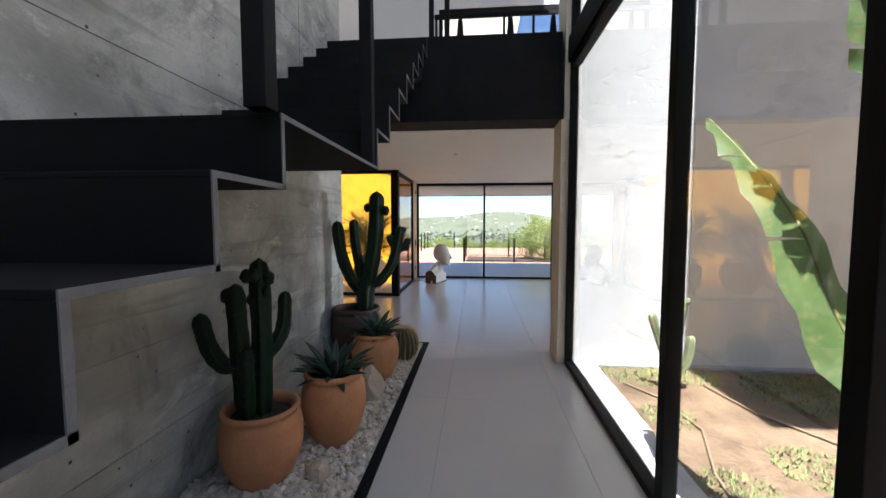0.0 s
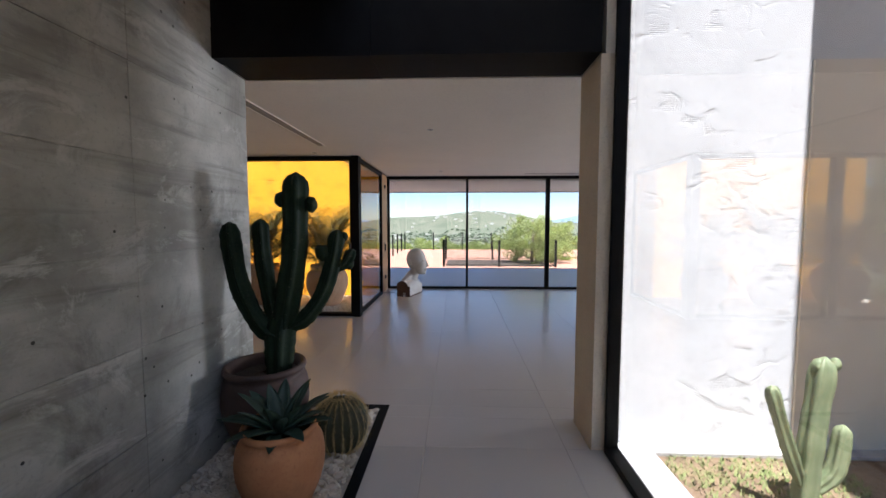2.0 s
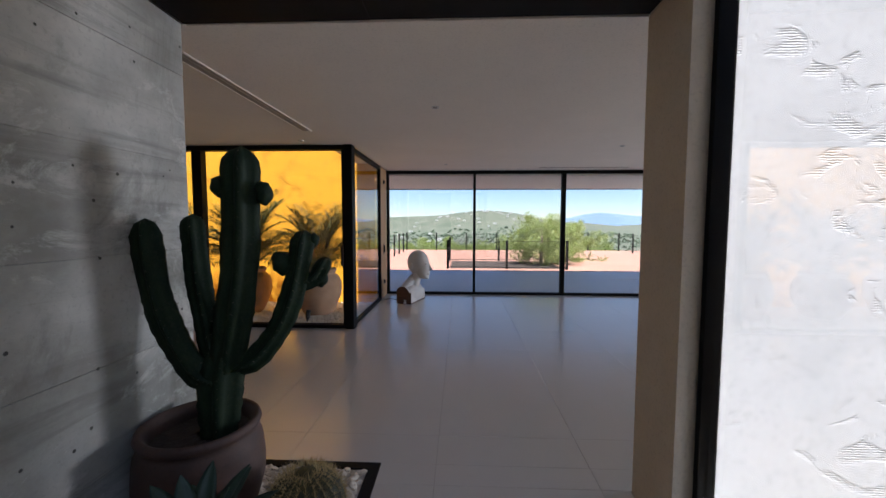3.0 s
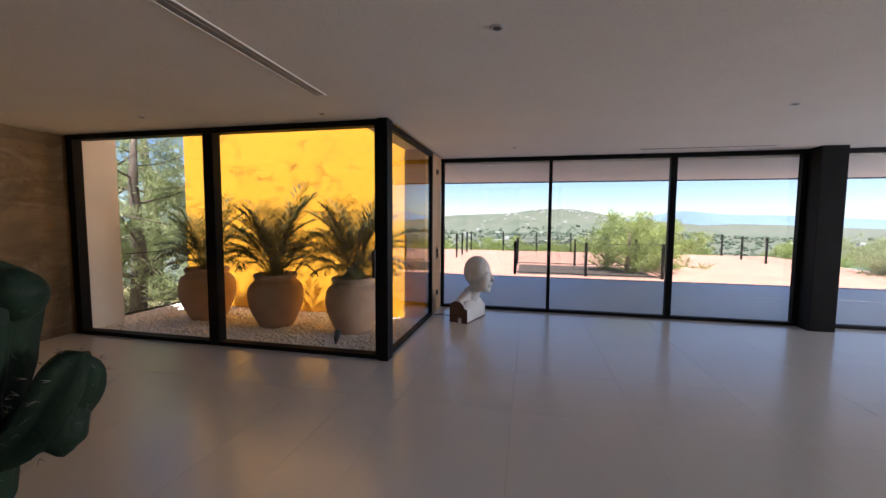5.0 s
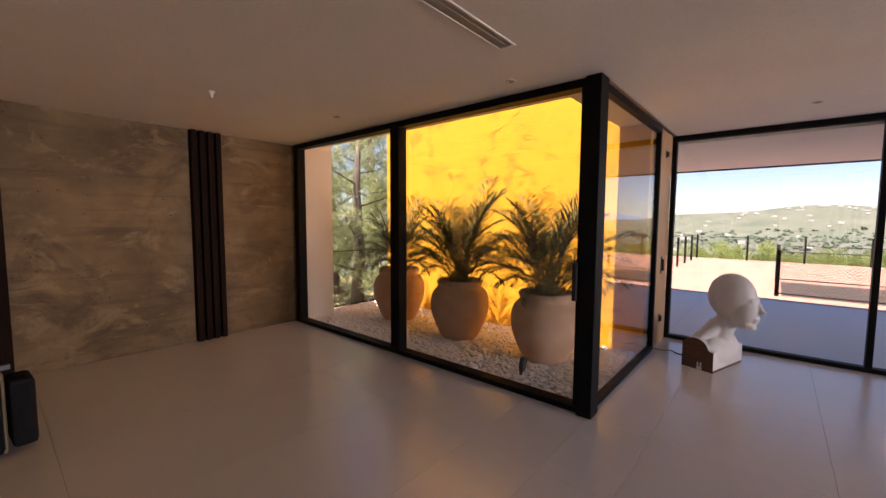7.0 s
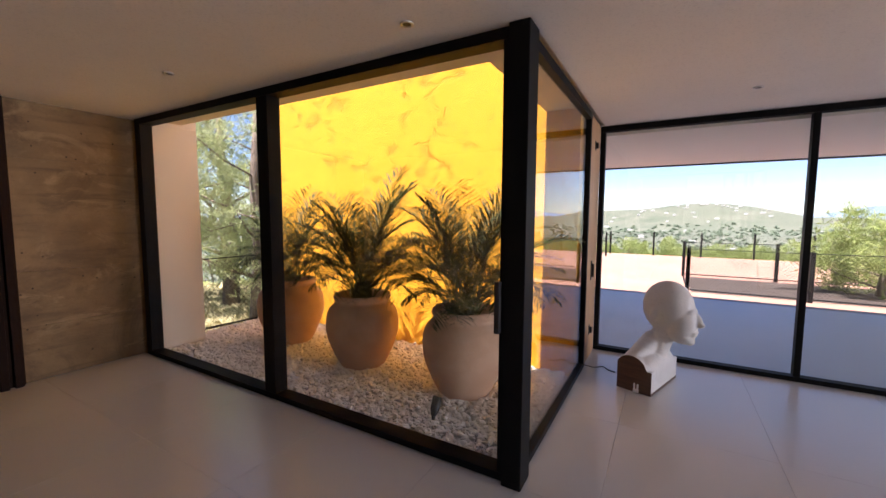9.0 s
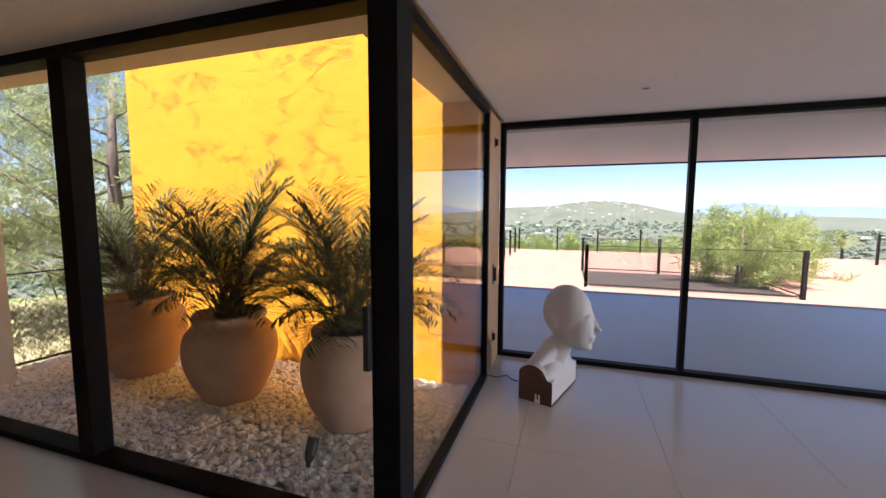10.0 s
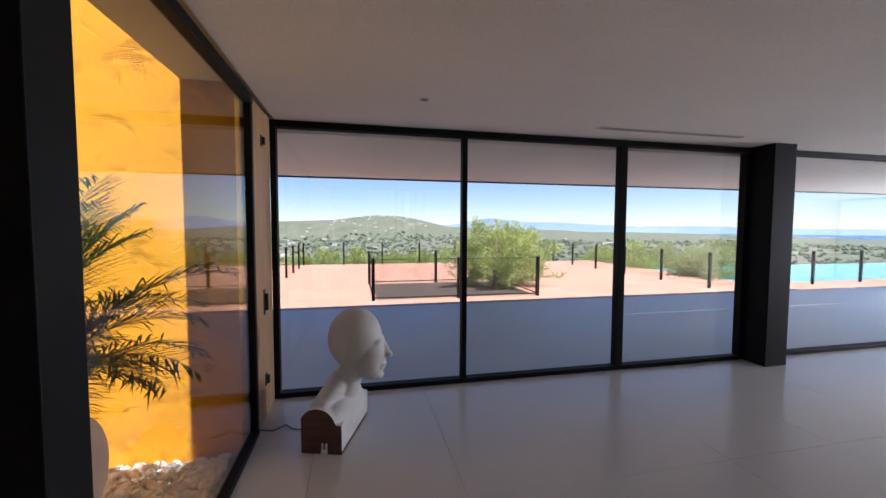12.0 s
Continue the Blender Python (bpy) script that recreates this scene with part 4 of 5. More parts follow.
# ---- bust ----
def bust():
    bm = bmesh.new()

    def blob(u, v, z, ru, rv, rz, tilt=0.0):
        bmesh.ops.create_icosphere(bm, subdivisions=4, radius=1, matrix=Matrix.Translation((u, v, z)) @ Matrix.Rotation(tilt, 4, "Y") @ Matrix.Diagonal((ru, rv, rz, 1)))
    blob(-0.035, 0, 0.715, 0.200, 0.160, 0.225)           # skull
    blob(0.055, 0, 0.62, 0.140, 0.125, 0.190)             # face
    blob(0.085, 0, 0.475, 0.090, 0.085, 0.060)            # jaw
    blob(0.140, 0, 0.445, 0.040, 0.045, 0.030)            # chin
    blob(0.190, 0, 0.640, 0.032, 0.024, 0.070, -0.38)     # nose
    blob(0.222, 0, 0.603, 0.026, 0.026, 0.020)
    blob(0.178, 0, 0.535, 0.024, 0.045, 0.014)            # lips
    blob(0.172, 0, 0.508, 0.022, 0.040, 0.014)
    blob(0.150, 0, 0.705, 0.030, 0.085, 0.022)            # brow
    for s in (-1, 1):
        blob(-0.095, s * 0.152, 0.655, 0.036, 0.018, 0.062, 0.2)   # ears
    for k in range(9):                                    # neck
        t = k / 8
        blob(-0.125 + 0.10 * t, 0, 0.30 + 0.28 * t, 0.102 - 0.012 * t, 0.105 - 0.01 * t, 0.08)
    bmesh.ops.create_cube(bm, size=1, matrix=Matrix.Translation((-0.178, 0, 0.09)) @ Matrix.Diagonal((0.285, 0.80, 0.22, 1)))
    blob(-0.205, 0, 0.185, 0.130, 1.2, 0.125)             # rounded shoulder line
    blob(-0.13, 0, 0.16, 0.125, 0.34, 0.17)               # chest
    for k in range(7):                                    # slope up to the nape
        t = k / 6
        blob(-0.225 + 0.10 * t, 0, 0.25 + 0.17 * t, 0.100 - 0.005 * t, 0.34 - 0.23 * t, 0.07)
    me = bpy.data.meshes.new("bust")
    bm.to_mesh(me)
    bm.free()
    ob = new("bust", me)
    rm = ob.modifiers.new("join", "REMESH")
    rm.mode, rm.voxel_size = "VOXEL", 0.009
    sm = ob.modifiers.new("soft", "SMOOTH")
    sm.factor, sm.iterations = 0.5, 4
    dg = bpy.context.evaluated_depsgraph_get()
    made = bpy.data.meshes.new_from_object(ob.evaluated_get(dg))
    ob.modifiers.clear()
    bm = bmesh.new()
    bm.from_mesh(made)
    for axis, co, no in (("z", (0, 0, 0.0), (0, 0, -1)), ("v", (0, -0.30, 0), (0, -1, 0)), ("v", (0, 0.30, 0), (0, 1, 0)), ("u", (-0.318, 0, 0), (-1, 0, 0))):
        g = bmesh.ops.bisect_plane(bm, geom=bm.verts[:] + bm.edges[:] + bm.faces[:], plane_co=co, plane_no=no, clear_outer=True)
        edges = [e for e in g["geom_cut"] if isinstance(e, bmesh.types.BMEdge)]
        bmesh.ops.holes_fill(bm, edges=edges)
    for f in bm.faces:
        c = f.calc_center_median()
        f.material_index = 1 if abs(abs(c.y) - 0.30) < 0.002 or (c.z < 0.02 and c.x < 0) else 0
        f.smooth = f.material_index == 0
    me2 = bpy.data.meshes.new("bust")
    bm.to_mesh(me2)
    bm.free()
    me2.materials.append(M_WHITE)
    me2.materials.append(M_WOOD)
    ob.data = me2
    ob.matrix_world = pose(-0.66, 10.27, 0.0, 0, 0, -18)
    return tagged(ob, "oversized white mannequin bust with walnut shoulder panels on floor", "bust")


bust()
_p = thing("charger", -0.90, 10.03, 0.0, "small white plastic charger on the floor beside bust", "charger", rz=-25)
_bm = box(-0.022, 0.022, -0.012, 0.012, 0, 0.03, 0.006)
part("body", _bm, M_PLASTIC_W, _p)
part("prong", box(-0.02, -0.008, -0.008, 0.008, 0.03, 0.075, 0.004), M_PLASTIC_W, _p)
part("prong", box(0.008, 0.02, -0.008, 0.008, 0.03, 0.075, 0.004), M_PLASTIC_W, _p)
_p = thing("cable", 0, 0, 0.004, "thin dark cable lying on the floor by pier", "cable")
part("cord", tube([(-1.40, 10.45, 0.0), (-1.30, 10.42, 0.0), (-1.22, 10.50, 0.0), (-1.16, 10.42, 0.0), (-1.10, 10.40, 0.0)], 0.004, 6), M_PLASTIC_B, _p, smooth=True)


# ---- ceiling fittings ----
def spot(x, y):
    s = thing("ceiling_spot", x, y, CEIL, "small round recessed spotlight, switched off", "spotlight", "spots in the ceiling")
    part("ring", lathe([(0.022, -0.001), (0.024, -0.006), (0.033, -0.006), (0.036, -0.003), (0.036, 0.0)], 24), M_CHROME, s, smooth=True)
    part("lens", lathe([(0.001, -0.003), (0.022, -0.003)], 20), M_PLASTIC_B, s)


for sx, sy in ((-0.19, 10.2), (-1.92, 8.13), (-0.16, 6.78), (-3.75, 7.9), (2.2, 8.6)):
    spot(sx, sy)


M_SLOT = material("grey_slot", (0.30, 0.27, 0.24), (0.36, 0.33, 0.29), 0.6, scale=4, fine=80, bump=0.1)


def slot(x0, x1, y0, y1):
    s = thing("ceiling_slot", (x0 + x1) / 2, (y0 + y1) / 2, CEIL, "long narrow white slot diffuser set in the ceiling", "air vent", "slots in the ceiling")
    a, b = (x1 - x0) / 2, (y1 - y0) / 2
    w = 0.014
    for q in ((-a, -a + w, -b, b), (a - w, a, -b, b), (-a + w, a - w, -b, -b + w), (-a + w, a - w, b - w, b)):
        part("frame", box(*q, -0.006, 0.0, 0.002), M_CEIL, s)
    part("backing", box(-a + w, a - w, -b + w, b - w, -0.0035, -0.001), M_SLOT, s)
    long_x = a > b
    part("blade", box(-a + w, a - w, -0.012, 0.012, -0.0055, -0.002) if long_x else box(-0.012, 0.012, -b + w, b - w, -0.0055, -0.002), M_SLOT, s)


slot(-1.70, -1.59, 5.6, 7.62)
slot(1.50, 3.15, 10.56, 10.67)
_d = thing("smoke_sensor", -3.87, 6.82, CEIL, "small white ceiling sensor with hanging tip", "sensor")
part("base", lathe([(0.001, 0), (0.025, 0), (0.024, -0.006), (0.011, -0.016), (0.008, -0.045), (0.001, -0.047)], 20), M_CEIL, _d, smooth=True)

# ---- west wall: dark panel with a thermostat, slatted timber strip ----
_w = thing("wall_panel", -5.55, 5.50, 0, "dark brown full-height timber panel on concrete wall", "wall panel")
part("board", box(0.001, 0.08, -0.2, 0.2, 0.0, CEIL - 0.002, 0.004), M_SLAT, _w)
_t = thing("thermostat", -5.468, 5.56, 1.45, "white rectangular thermostat with dark screen on panel", "thermostat")
part("housing", box(0.0, 0.012, -0.10, 0.10, -0.062, 0.062, 0.004), M_PLASTIC_W, _t)
part("screen", box(0.0122, 0.014, -0.072, 0.072, -0.036, 0.036), M_PLASTIC_B, _t, "dark glass screen")
_s = thing("slat_strip", -5.55, 7.32, 0, "vertical dark timber slat strip on the concrete wall", "wall panel")
part("board", box(0.001, 0.03, -0.17, 0.17, 0.0, CEIL - 0.002), M_SLAT, _s)
for k in range(4):
    part("slat", box(0.031, 0.085, -0.165 + 0.087 * k, -0.11 + 0.087 * k, 0.0, CEIL - 0.002, 0.006), M_SLAT, _s)
structure("wall_closing_west", box(-6.0, -5.55, 4.6, 5.0, -0.3, CEIL), M_CREAM, "plain plastered corner of the living room", "wall")

# ---- strapped case by the wall ----
_k = thing("storage_case", -4.08, 5.33, 0, "upright beige case with black straps and metal bar", "case", rz=4)
part("body", box(-0.28, 0.24, -0.22, 0.27, 0.02, 0.52, 0.02), material("beige_canvas", (0.17, 0.13, 0.075), (0.24, 0.185, 0.11), 0.85, scale=8, fine=150, bump=0.25), _k)
part("bar", box(0.205, 0.24, -0.28, 0.30, 0.535, 0.565, 0.004), M_STEEL_EDGE, _k, "bare metal bar")
part("clamp", box(0.235, 0.255, 0.17, 0.20, 0.51, 0.60, 0.004), M_STEEL_EDGE, _k, "small bare metal clamp")
part("strap", box(0.2405, 0.252, -0.06, 0.0, 0.02, 0.53, 0.003), M_RUBBER, _k)
_f = part("bumper", box(0.10, 0.275, 0.10, 0.255, 0.03, 0.50, 0.03), M_RUBBER, _k, "rounded black rubber bumper")
part("bumper", box(0.02, 0.255, 0.285, 0.40, 0.04, 0.46, 0.03), M_RUBBER, _k, "rounded black rubber bumper")
part("button", lathe([(0.001, 0.03), (0.02, 0.025), (0.025, 0.0)], 16), M_CHROME, _f).matrix_world = pose(-3.815, 5.51, 0.26, 0, 90, 4)
part("knob", lathe([(0.03, 0), (0.035, 0.02), (0.03, 0.045), (0.001, 0.05)], 16), M_RUBBER, _k, smooth=True).location = (0.225, -0.03, 0.565)

# ---- fittings on the pier ----
for zz, hh, nm in ((0.93, 0.20, "door_pull"), (2.2, 0.09, "latch_plate"), (0.30, 0.10, "latch_plate")):
    g = thing(nm, -1.40, 10.70, zz, "dark metal fitting on the oak pier", "door fitting")
    part("plate", box(0.0, 0.006, -0.03, 0.03, -hh / 2, hh / 2, 0.002), M_PLASTIC_B, g)
    part("lever", box(0.006, 0.03, -0.012, 0.012, -hh / 3, hh / 3, 0.004), M_PLASTIC_B, g)
_h = thing("slide_handle", -1.475, 8.362, 1.0, "black pull handle on the courtyard frame", "door handle")
part("grip", box(-0.03, 0.0, -0.035, 0.0, -0.14, 0.14, 0.006), M_PLASTIC_B, _h)

# garden light and vent
_g = thing("garden_light", -2.16, 8.80, -0.03, "small black spike light among the white pebbles", "garden light")
part("spike", lathe([(0.004, 0), (0.014, 0.02), (0.014, 0.06)], 12, close=True), M_PLASTIC_B, _g)
part("head", tube([(0, 0, 0.05), (0.0, 0.02, 0.09), (0.0, 0.06, 0.17)], [0.02, 0.034, 0.036], 16), M_PLASTIC_B, _g, smooth=True)
_v = thing("wall_vent", 4.25, 5.002, 0.16, "small grey vent grille low on patio wall", "vent")
part("frame", box(-0.09, 0.09, -0.015, 0.0, -0.035, 0.035, 0.003), M_PLASTIC_B, _v)
for k in range(3):
    part("slat", box(-0.08, 0.08, -0.022, -0.015, -0.025 + 0.02 * k, -0.015 + 0.02 * k), M_STEEL_EDGE, _v)

# irrigation hoses, weeds
for k, pts in enumerate(([(1.45, 2.6, -0.02), (1.55, 3.2, -0.025), (1.75, 3.7, -0.02), (1.7, 4.2, -0.025), (1.5, 4.5, -0.02)], [(2.9, 2.8, -0.02), (2.6, 3.5, -0.025), (2.3, 4.0, -0.02), (2.2, 4.5, -0.025)])):
    g = thing("irrigation_hose", 0, 0, 0, "thin brown drip hose lying on the patio earth", "hose", "drip hoses")
    part("hose", tube(pts, 0.009, 8), M_HOSE, g, smooth=True)


def tufts(name, spots, label, mat, blades, h, seed):
    rng = np.random.default_rng(seed)
    vs, fs = [], []
    for cx, cy, cz, r in spots:
        n = int(blades * r * r * 12)
        a, d = rng.uniform(0, 6.283, n), r * np.sqrt(rng.uniform(0, 1, n))
        for x, y in zip(cx + d * np.cos(a), cy + d * np.sin(a)):
            t, l = rng.uniform(0, 6.283), h * rng.uniform(0.4, 1.2)
            w = 0.18 * l
            i = len(vs)
            dx, dy = math.cos(t), math.sin(t)
            vs += [(x - dy * w, y + dx * w, cz), (x + dy * w, y - dx * w, cz), (x + dx * l * 0.8, y + dy * l * 0.8, cz + l)]
            fs.append((i, i + 1, i + 2))
    me = bpy.data.meshes.new(name)
    me.from_pydata(vs, [], fs)
    me.materials.append(mat)
    return tagged(new(name, me), label, "weeds", kind="stuff")


M_DRYGRASS = material("dry_grass", (0.36, 0.31, 0.15), (0.48, 0.43, 0.24), 0.8, scale=2, fine=20, bump=0, c3=(0.25, 0.27, 0.11))
M_WEED = material("weed_green", (0.13, 0.18, 0.05), (0.24, 0.27, 0.10), 0.7, scale=6, fine=30, bump=0, c3=(0.33, 0.28, 0.14))
tufts("weeds", [(1.6, 3.05, -0.035, 0.22), (1.7, 4.75, -0.035, 0.3), (2.2, 4.75, -0.035, 0.25), (1.55, 2.4, -0.035, 0.16), (2.2, 3.3, -0.035, 0.25), (1.9, 2.7, -0.035, 0.25), (3.0, 4.4, -0.035, 0.5), (3.6, 3.7, -0.035, 0.5), (1.6, 3.9, -0.035, 0.2), (2.5, 2.5, -0.035, 0.3)], "low green weeds and dry grass on patio earth", M_WEED, 900, 0.03, 5)


tufts("dry_grass", [(-8.3, 10.6, -1.3, 2.2), (-10.8, 11.5, -1.3, 2.6), (-9.5, 14.0, -1.3, 2.6), (-13.0, 14.0, -1.3, 3.0), (-7.9, 12.8, -1.3, 1.6)], "pale dry grass under the pines", M_DRYGRASS, 130, 0.22, 15)


# ---- terrace rails and fences ----
def mesh_panel(x0, y0, x1, y1, z0, z1, step=0.07, w=0.0035):
    """Diamond wire netting between two posts."""
    L = math.hypot(x1 - x0, y1 - y0)
    ux, uy = (x1 - x0) / L, (y1 - y0) / L
    H = z1 - z0
    vs, fs = [], []
    n = int((L + H) / step)
    for sg in (0, 1):
        for k in range(n):
            a = k * step - H
            s0, s1 = max(a, 0), min(a + H, L)
            if s1 <= s0:
                continue
            za, zb = s0 - a, s1 - a
            if sg:
                za, zb = H - za, H - zb
            i = len(vs)
            for s, z in ((s0, za), (s1, zb)):
                vs.append((x0 + ux * s, y0 + uy * s, z0 + z - w))
                vs.append((x0 + ux * s, y0 + uy * s, z0 + z + w))
            fs.append((i, i + 1, i + 3, i + 2))
    return vs, fs


def fence(name, pts, h, z, label, every, pr=0.022, post_w=0.03, rail=True):
    f = thing(name, 0, 0, z, label, "fence")
    vs, fs = [], []
    for (x0, y0), (x1, y1) in zip(pts, pts[1:]):
        L = math.hypot(x1 - x0, y1 - y0)
        n = max(1, round(L / every))
        for k in range(n):
            a, b = k / n, (k + 1) / n
            xa, ya, xb, yb = x0 + (x1 - x0) * a, y0 + (y1 - y0) * a, x0 + (x1 - x0) * b, y0 + (y1 - y0) * b
            part("post", box(xa - post_w, xa + post_w, ya - post_w, ya + post_w, 0, h, 0.004), M_ALU, f)
            v, q = mesh_panel(xa, ya, xb, yb, 0.06, h - 0.06, w=0.0022)
            o = len(vs)
            vs += v
            fs += [tuple(i + o for i in c) for c in q]
        if rail:
            part("rail", tube([(x0, y0, 0.06), (x1, y1, 0.06)], 0.014, 6), M_ALU, f)
            part("rail", tube([(x0, y0, h - 0.03), (x1, y1, h - 0.03)], 0.008, 6), M_ALU, f)
    x, y = pts[-1]
    part("post", box(x - post_w, x + post_w, y - post_w, y + post_w, 0, h, 0.004), M_ALU, f)
    me = bpy.data.meshes.new("netting")
    me.from_pydata(vs, [], fs)
    me.materials.append(M_ALU)
    nt = new("netting", me)
    nt.parent = f
    tagged(nt, "dark diamond wire netting", kind="stuff")
    return f


fence("well_fence", [(-0.33, 15.84), (3.45, 15.76), (3.45, 18.4), (-0.33, 18.4), (-0.33, 15.84)], 0.92, -0.05, "dark netted railing round the tree opening in deck", 1.9, post_w=0.035)
fence("deck_fence", [(12.0, 15.9), (8.45, 15.9), (8.45, 24.3), (-2.8, 24.3), (-2.8, 20.2)], 0.95, -0.05, "dark post and wire fence along the deck edge", 1.55, rail=False)
fence("pool_fence", [(12.0, 15.9), (20.0, 16.3)], 0.95, -0.05, "dark post and wire fence before the pool", 1.9, rail=False)
fence("court_fence", [(-5.92, 9.04), (-5.80, 10.6)], 1.0, -0.06, "low dark netted fence at the courtyard edge", 1.6)
# Thin dark sheet on the deck in place of the shaded hole.
structure("well_shade_sheet", box(-0.25, 3.4, 15.95, 18.3, -0.06, -0.046), M_SOIL, "thin dark sheet standing for the shaded deck opening", "ground")
structure("pool", box(10.4, 40, 16.45, 21, -0.5, -0.07), M_POOL, "turquoise swimming pool beyond the deck", "pool")
# The shadow band at the terrace edge is put into the dark stone colour.
structure("deck_edging", box(-6.5, 10.4, 15.0, 15.22, -0.045, -0.02), material("shaded_edging_stone", (0.16, 0.17, 0.20), (0.22, 0.23, 0.26), 0.6, scale=2, fine=50), "stone edging between terrace and deck, darkened for its shade", "edging")
structure("roof_trim", box(-6.5, 40, 14.151, 14.17, 2.335, 2.39), M_ALU, "thin dark drip edge of the terrace roof", "trim")
_q = thing("terrace_strip", 6.6, 13.48, -0.02, "long thin pale strip across the terrace tiles", "drain")
part("channel", box(-2.7, 2.7, -0.03, 0.03, 0.0, 0.006, 0.002), M_PLASTIC_W, _q)
part("slot", box(-2.66, 2.66, -0.006, 0.006, 0.0062, 0.008), M_PLASTIC_B, _q, "narrow dark gap")


# ---- trees ----
def tree(x, y, z, h, spread, seed, tufts_n, label, low=0.25, lean=0.0, mat=None, size=0.19):
    g = thing("pine_tree", x, y, z, label, "tree", "pines around the house")
    rng = np.random.default_rng(seed)
    top = Vector((lean * h, 0, h))
    trunk = [Vector((0, 0, 0)), Vector((lean * h * 0.2, 0.1, h * 0.3)), Vector((lean * h * 0.55, -0.05, h * 0.62)), top * 0.93]
    bm = tube(trunk, [0.035 * h, 0.028 * h, 0.018 * h, 0.006 * h], 9)
    ends = []
    nl = 15
    for k in range(nl):
        t = low + (0.97 - low) * k / nl
        s = t * 3
        i = min(2, int(s))
        p = trunk[i].lerp(trunk[i + 1], s - i)
        az = k * 2.4 + rng.uniform(-0.4, 0.4)
        ll = spread * (1.05 - 0.62 * ((t - low) / (1 - low)) ** 1.5) * rng.uniform(0.7, 1.1)
        d = Vector((math.cos(az), math.sin(az), rng.uniform(0.15, 0.6)))
        q, e = p + d * ll * 0.5, p + d * ll + Vector((0, 0, 0.12 * ll))
        tube([p, q, e], [0.011 * h * (1.1 - t), 0.007 * h * (1.1 - t), 0.003 * h], 6, bm)
        ends += [(p, q, e, ll)]
        for j in range(3):
            o = p.lerp(e, rng.uniform(0.4, 0.95))
            e2 = o + Vector(rng.normal(size=3).tolist()) * ll * 0.28
            tube([o, e2], [0.004 * h * (1.1 - t), 0.002 * h], 5, bm)
            ends.append((o, o.lerp(e2, 0.5), e2, ll * 0.5))
    part("trunk", bm, M_BARK, g, smooth=True)
    base = np.empty((tufts_n, 3))
    w = np.array([c[3] for c in ends])
    pick = rng.choice(len(ends), tufts_n, p=w / w.sum())
    tt = rng.uniform(0.35, 1.08, tufts_n)
    for k in range(tufts_n):
        p, q, e, ll = ends[pick[k]]
        base[k] = p.lerp(e, tt[k])
    base += rng.normal(size=(tufts_n, 3)) * spread * np.array([0.085, 0.085, 0.07])
    B = 13
    dirs = rng.normal(size=(tufts_n, B, 3)) + np.array([0, 0, 0.55])
    dirs /= np.linalg.norm(dirs, axis=2)[:, :, None]
    ln = size * rng.uniform(0.6, 1.25, (tufts_n, B, 1))
    sd = np.cross(dirs, rng.normal(size=(tufts_n, B, 3)))
    sd /= np.linalg.norm(sd, axis=2)[:, :, None] + 1e-6
    wd = size * 0.042
    mid = base[:, None] + dirs * ln * 0.5
    v = np.stack([np.broadcast_to(base[:, None], mid.shape), mid + sd * wd, base[:, None] + dirs * ln, mid - sd * wd], axis=2).reshape(-1, 3)
    f = np.arange(len(v)).reshape(-1, 4)
    me = bpy.data.meshes.new("crown")
    me.from_pydata(v.tolist(), [], f.tolist())
    me.materials.append(mat or M_NEEDLE)
    cr = new("crown", me)
    cr.parent = g
    tagged(cr, "airy light green needle crown", kind="stuff")
    return g


M_NEEDLE2 = material("bright_pine_needles", (0.19, 0.25, 0.055), (0.32, 0.36, 0.11), 0.6, scale=1.5, fine=30, bump=0, c3=(0.40, 0.38, 0.17))
translucent(M_NEEDLE2, 0.35, (0.38, 0.46, 0.14))
tree(2.95, 17.2, -0.9, 2.6, 1.3, 21, 800, "bushy light green pine growing through the deck opening", low=0.22, mat=M_NEEDLE2)
tree(4.3, 19.2, -1.4, 2.9, 1.4, 22, 1000, "light green pine leaning over the deck", low=0.3, mat=M_NEEDLE2)
for k, (tx, ty, tz, hh, sp) in enumerate(((10.6, 18.2, -2.2, 2.9, 1.5), (11.2, 21.0, -2.4, 2.9, 1.7), (13.6, 22.5, -2.6, 3.3, 1.8), (11.5, 25.0, -2.5, 2.8, 1.8), (17.5, 23.5, -2.6, 3.6, 1.9))):
    tree(tx, ty, tz, hh, sp, 30 + k, 1600, "pine crown rising behind the deck fence", mat=M_NEEDLE2 if k % 2 else None, size=0.2)
for k in range(9):
    tree(-9 + 2.1 * k + 0.5 * math.sin(k * 5), 27.5 + 1.3 * math.sin(k * 2.3), -2.6, 2.75 + 0.35 * math.sin(k * 3.1), 1.7, 50 + k, 1100, "bright green pine crown beyond the deck", mat=M_NEEDLE2, size=0.24)
for k, (tx, ty, hh, sp) in enumerate(((-9.3, 12.3, 5.6, 2.0), (-11.8, 13.2, 7.0, 2.4), (-9.0, 15.2, 6.0, 2.2), (-13.5, 16.5, 7.5, 2.6), (-12.0, 19.5, 7.0, 2.6), (-8.0, 19.0, 5.5, 2.2), (-14.0, 11.5, 6.5, 2.3))):
    tree(tx, ty, -1.2, hh, sp, 70 + k, 1500, "tall grey-green pine outside the courtyard", low=0.12, lean=0.04 * (-1) ** k, size=0.2)


# ---- far land ----
def smooth(a, b, t):
    t = np.clip((t - a) / (b - a), 0, 1)
    return t * t * (3 - 2 * t)


HILLS = ((150, 1900, 100, 330, 300), (-350, 2100, 60, 300, 240), (-1100, 1900, 70, 420, 300), (620, 2300, 42, 330, 260), (-150, 950, 8, 250, 150), (1300, 2700, 25, 600, 300))


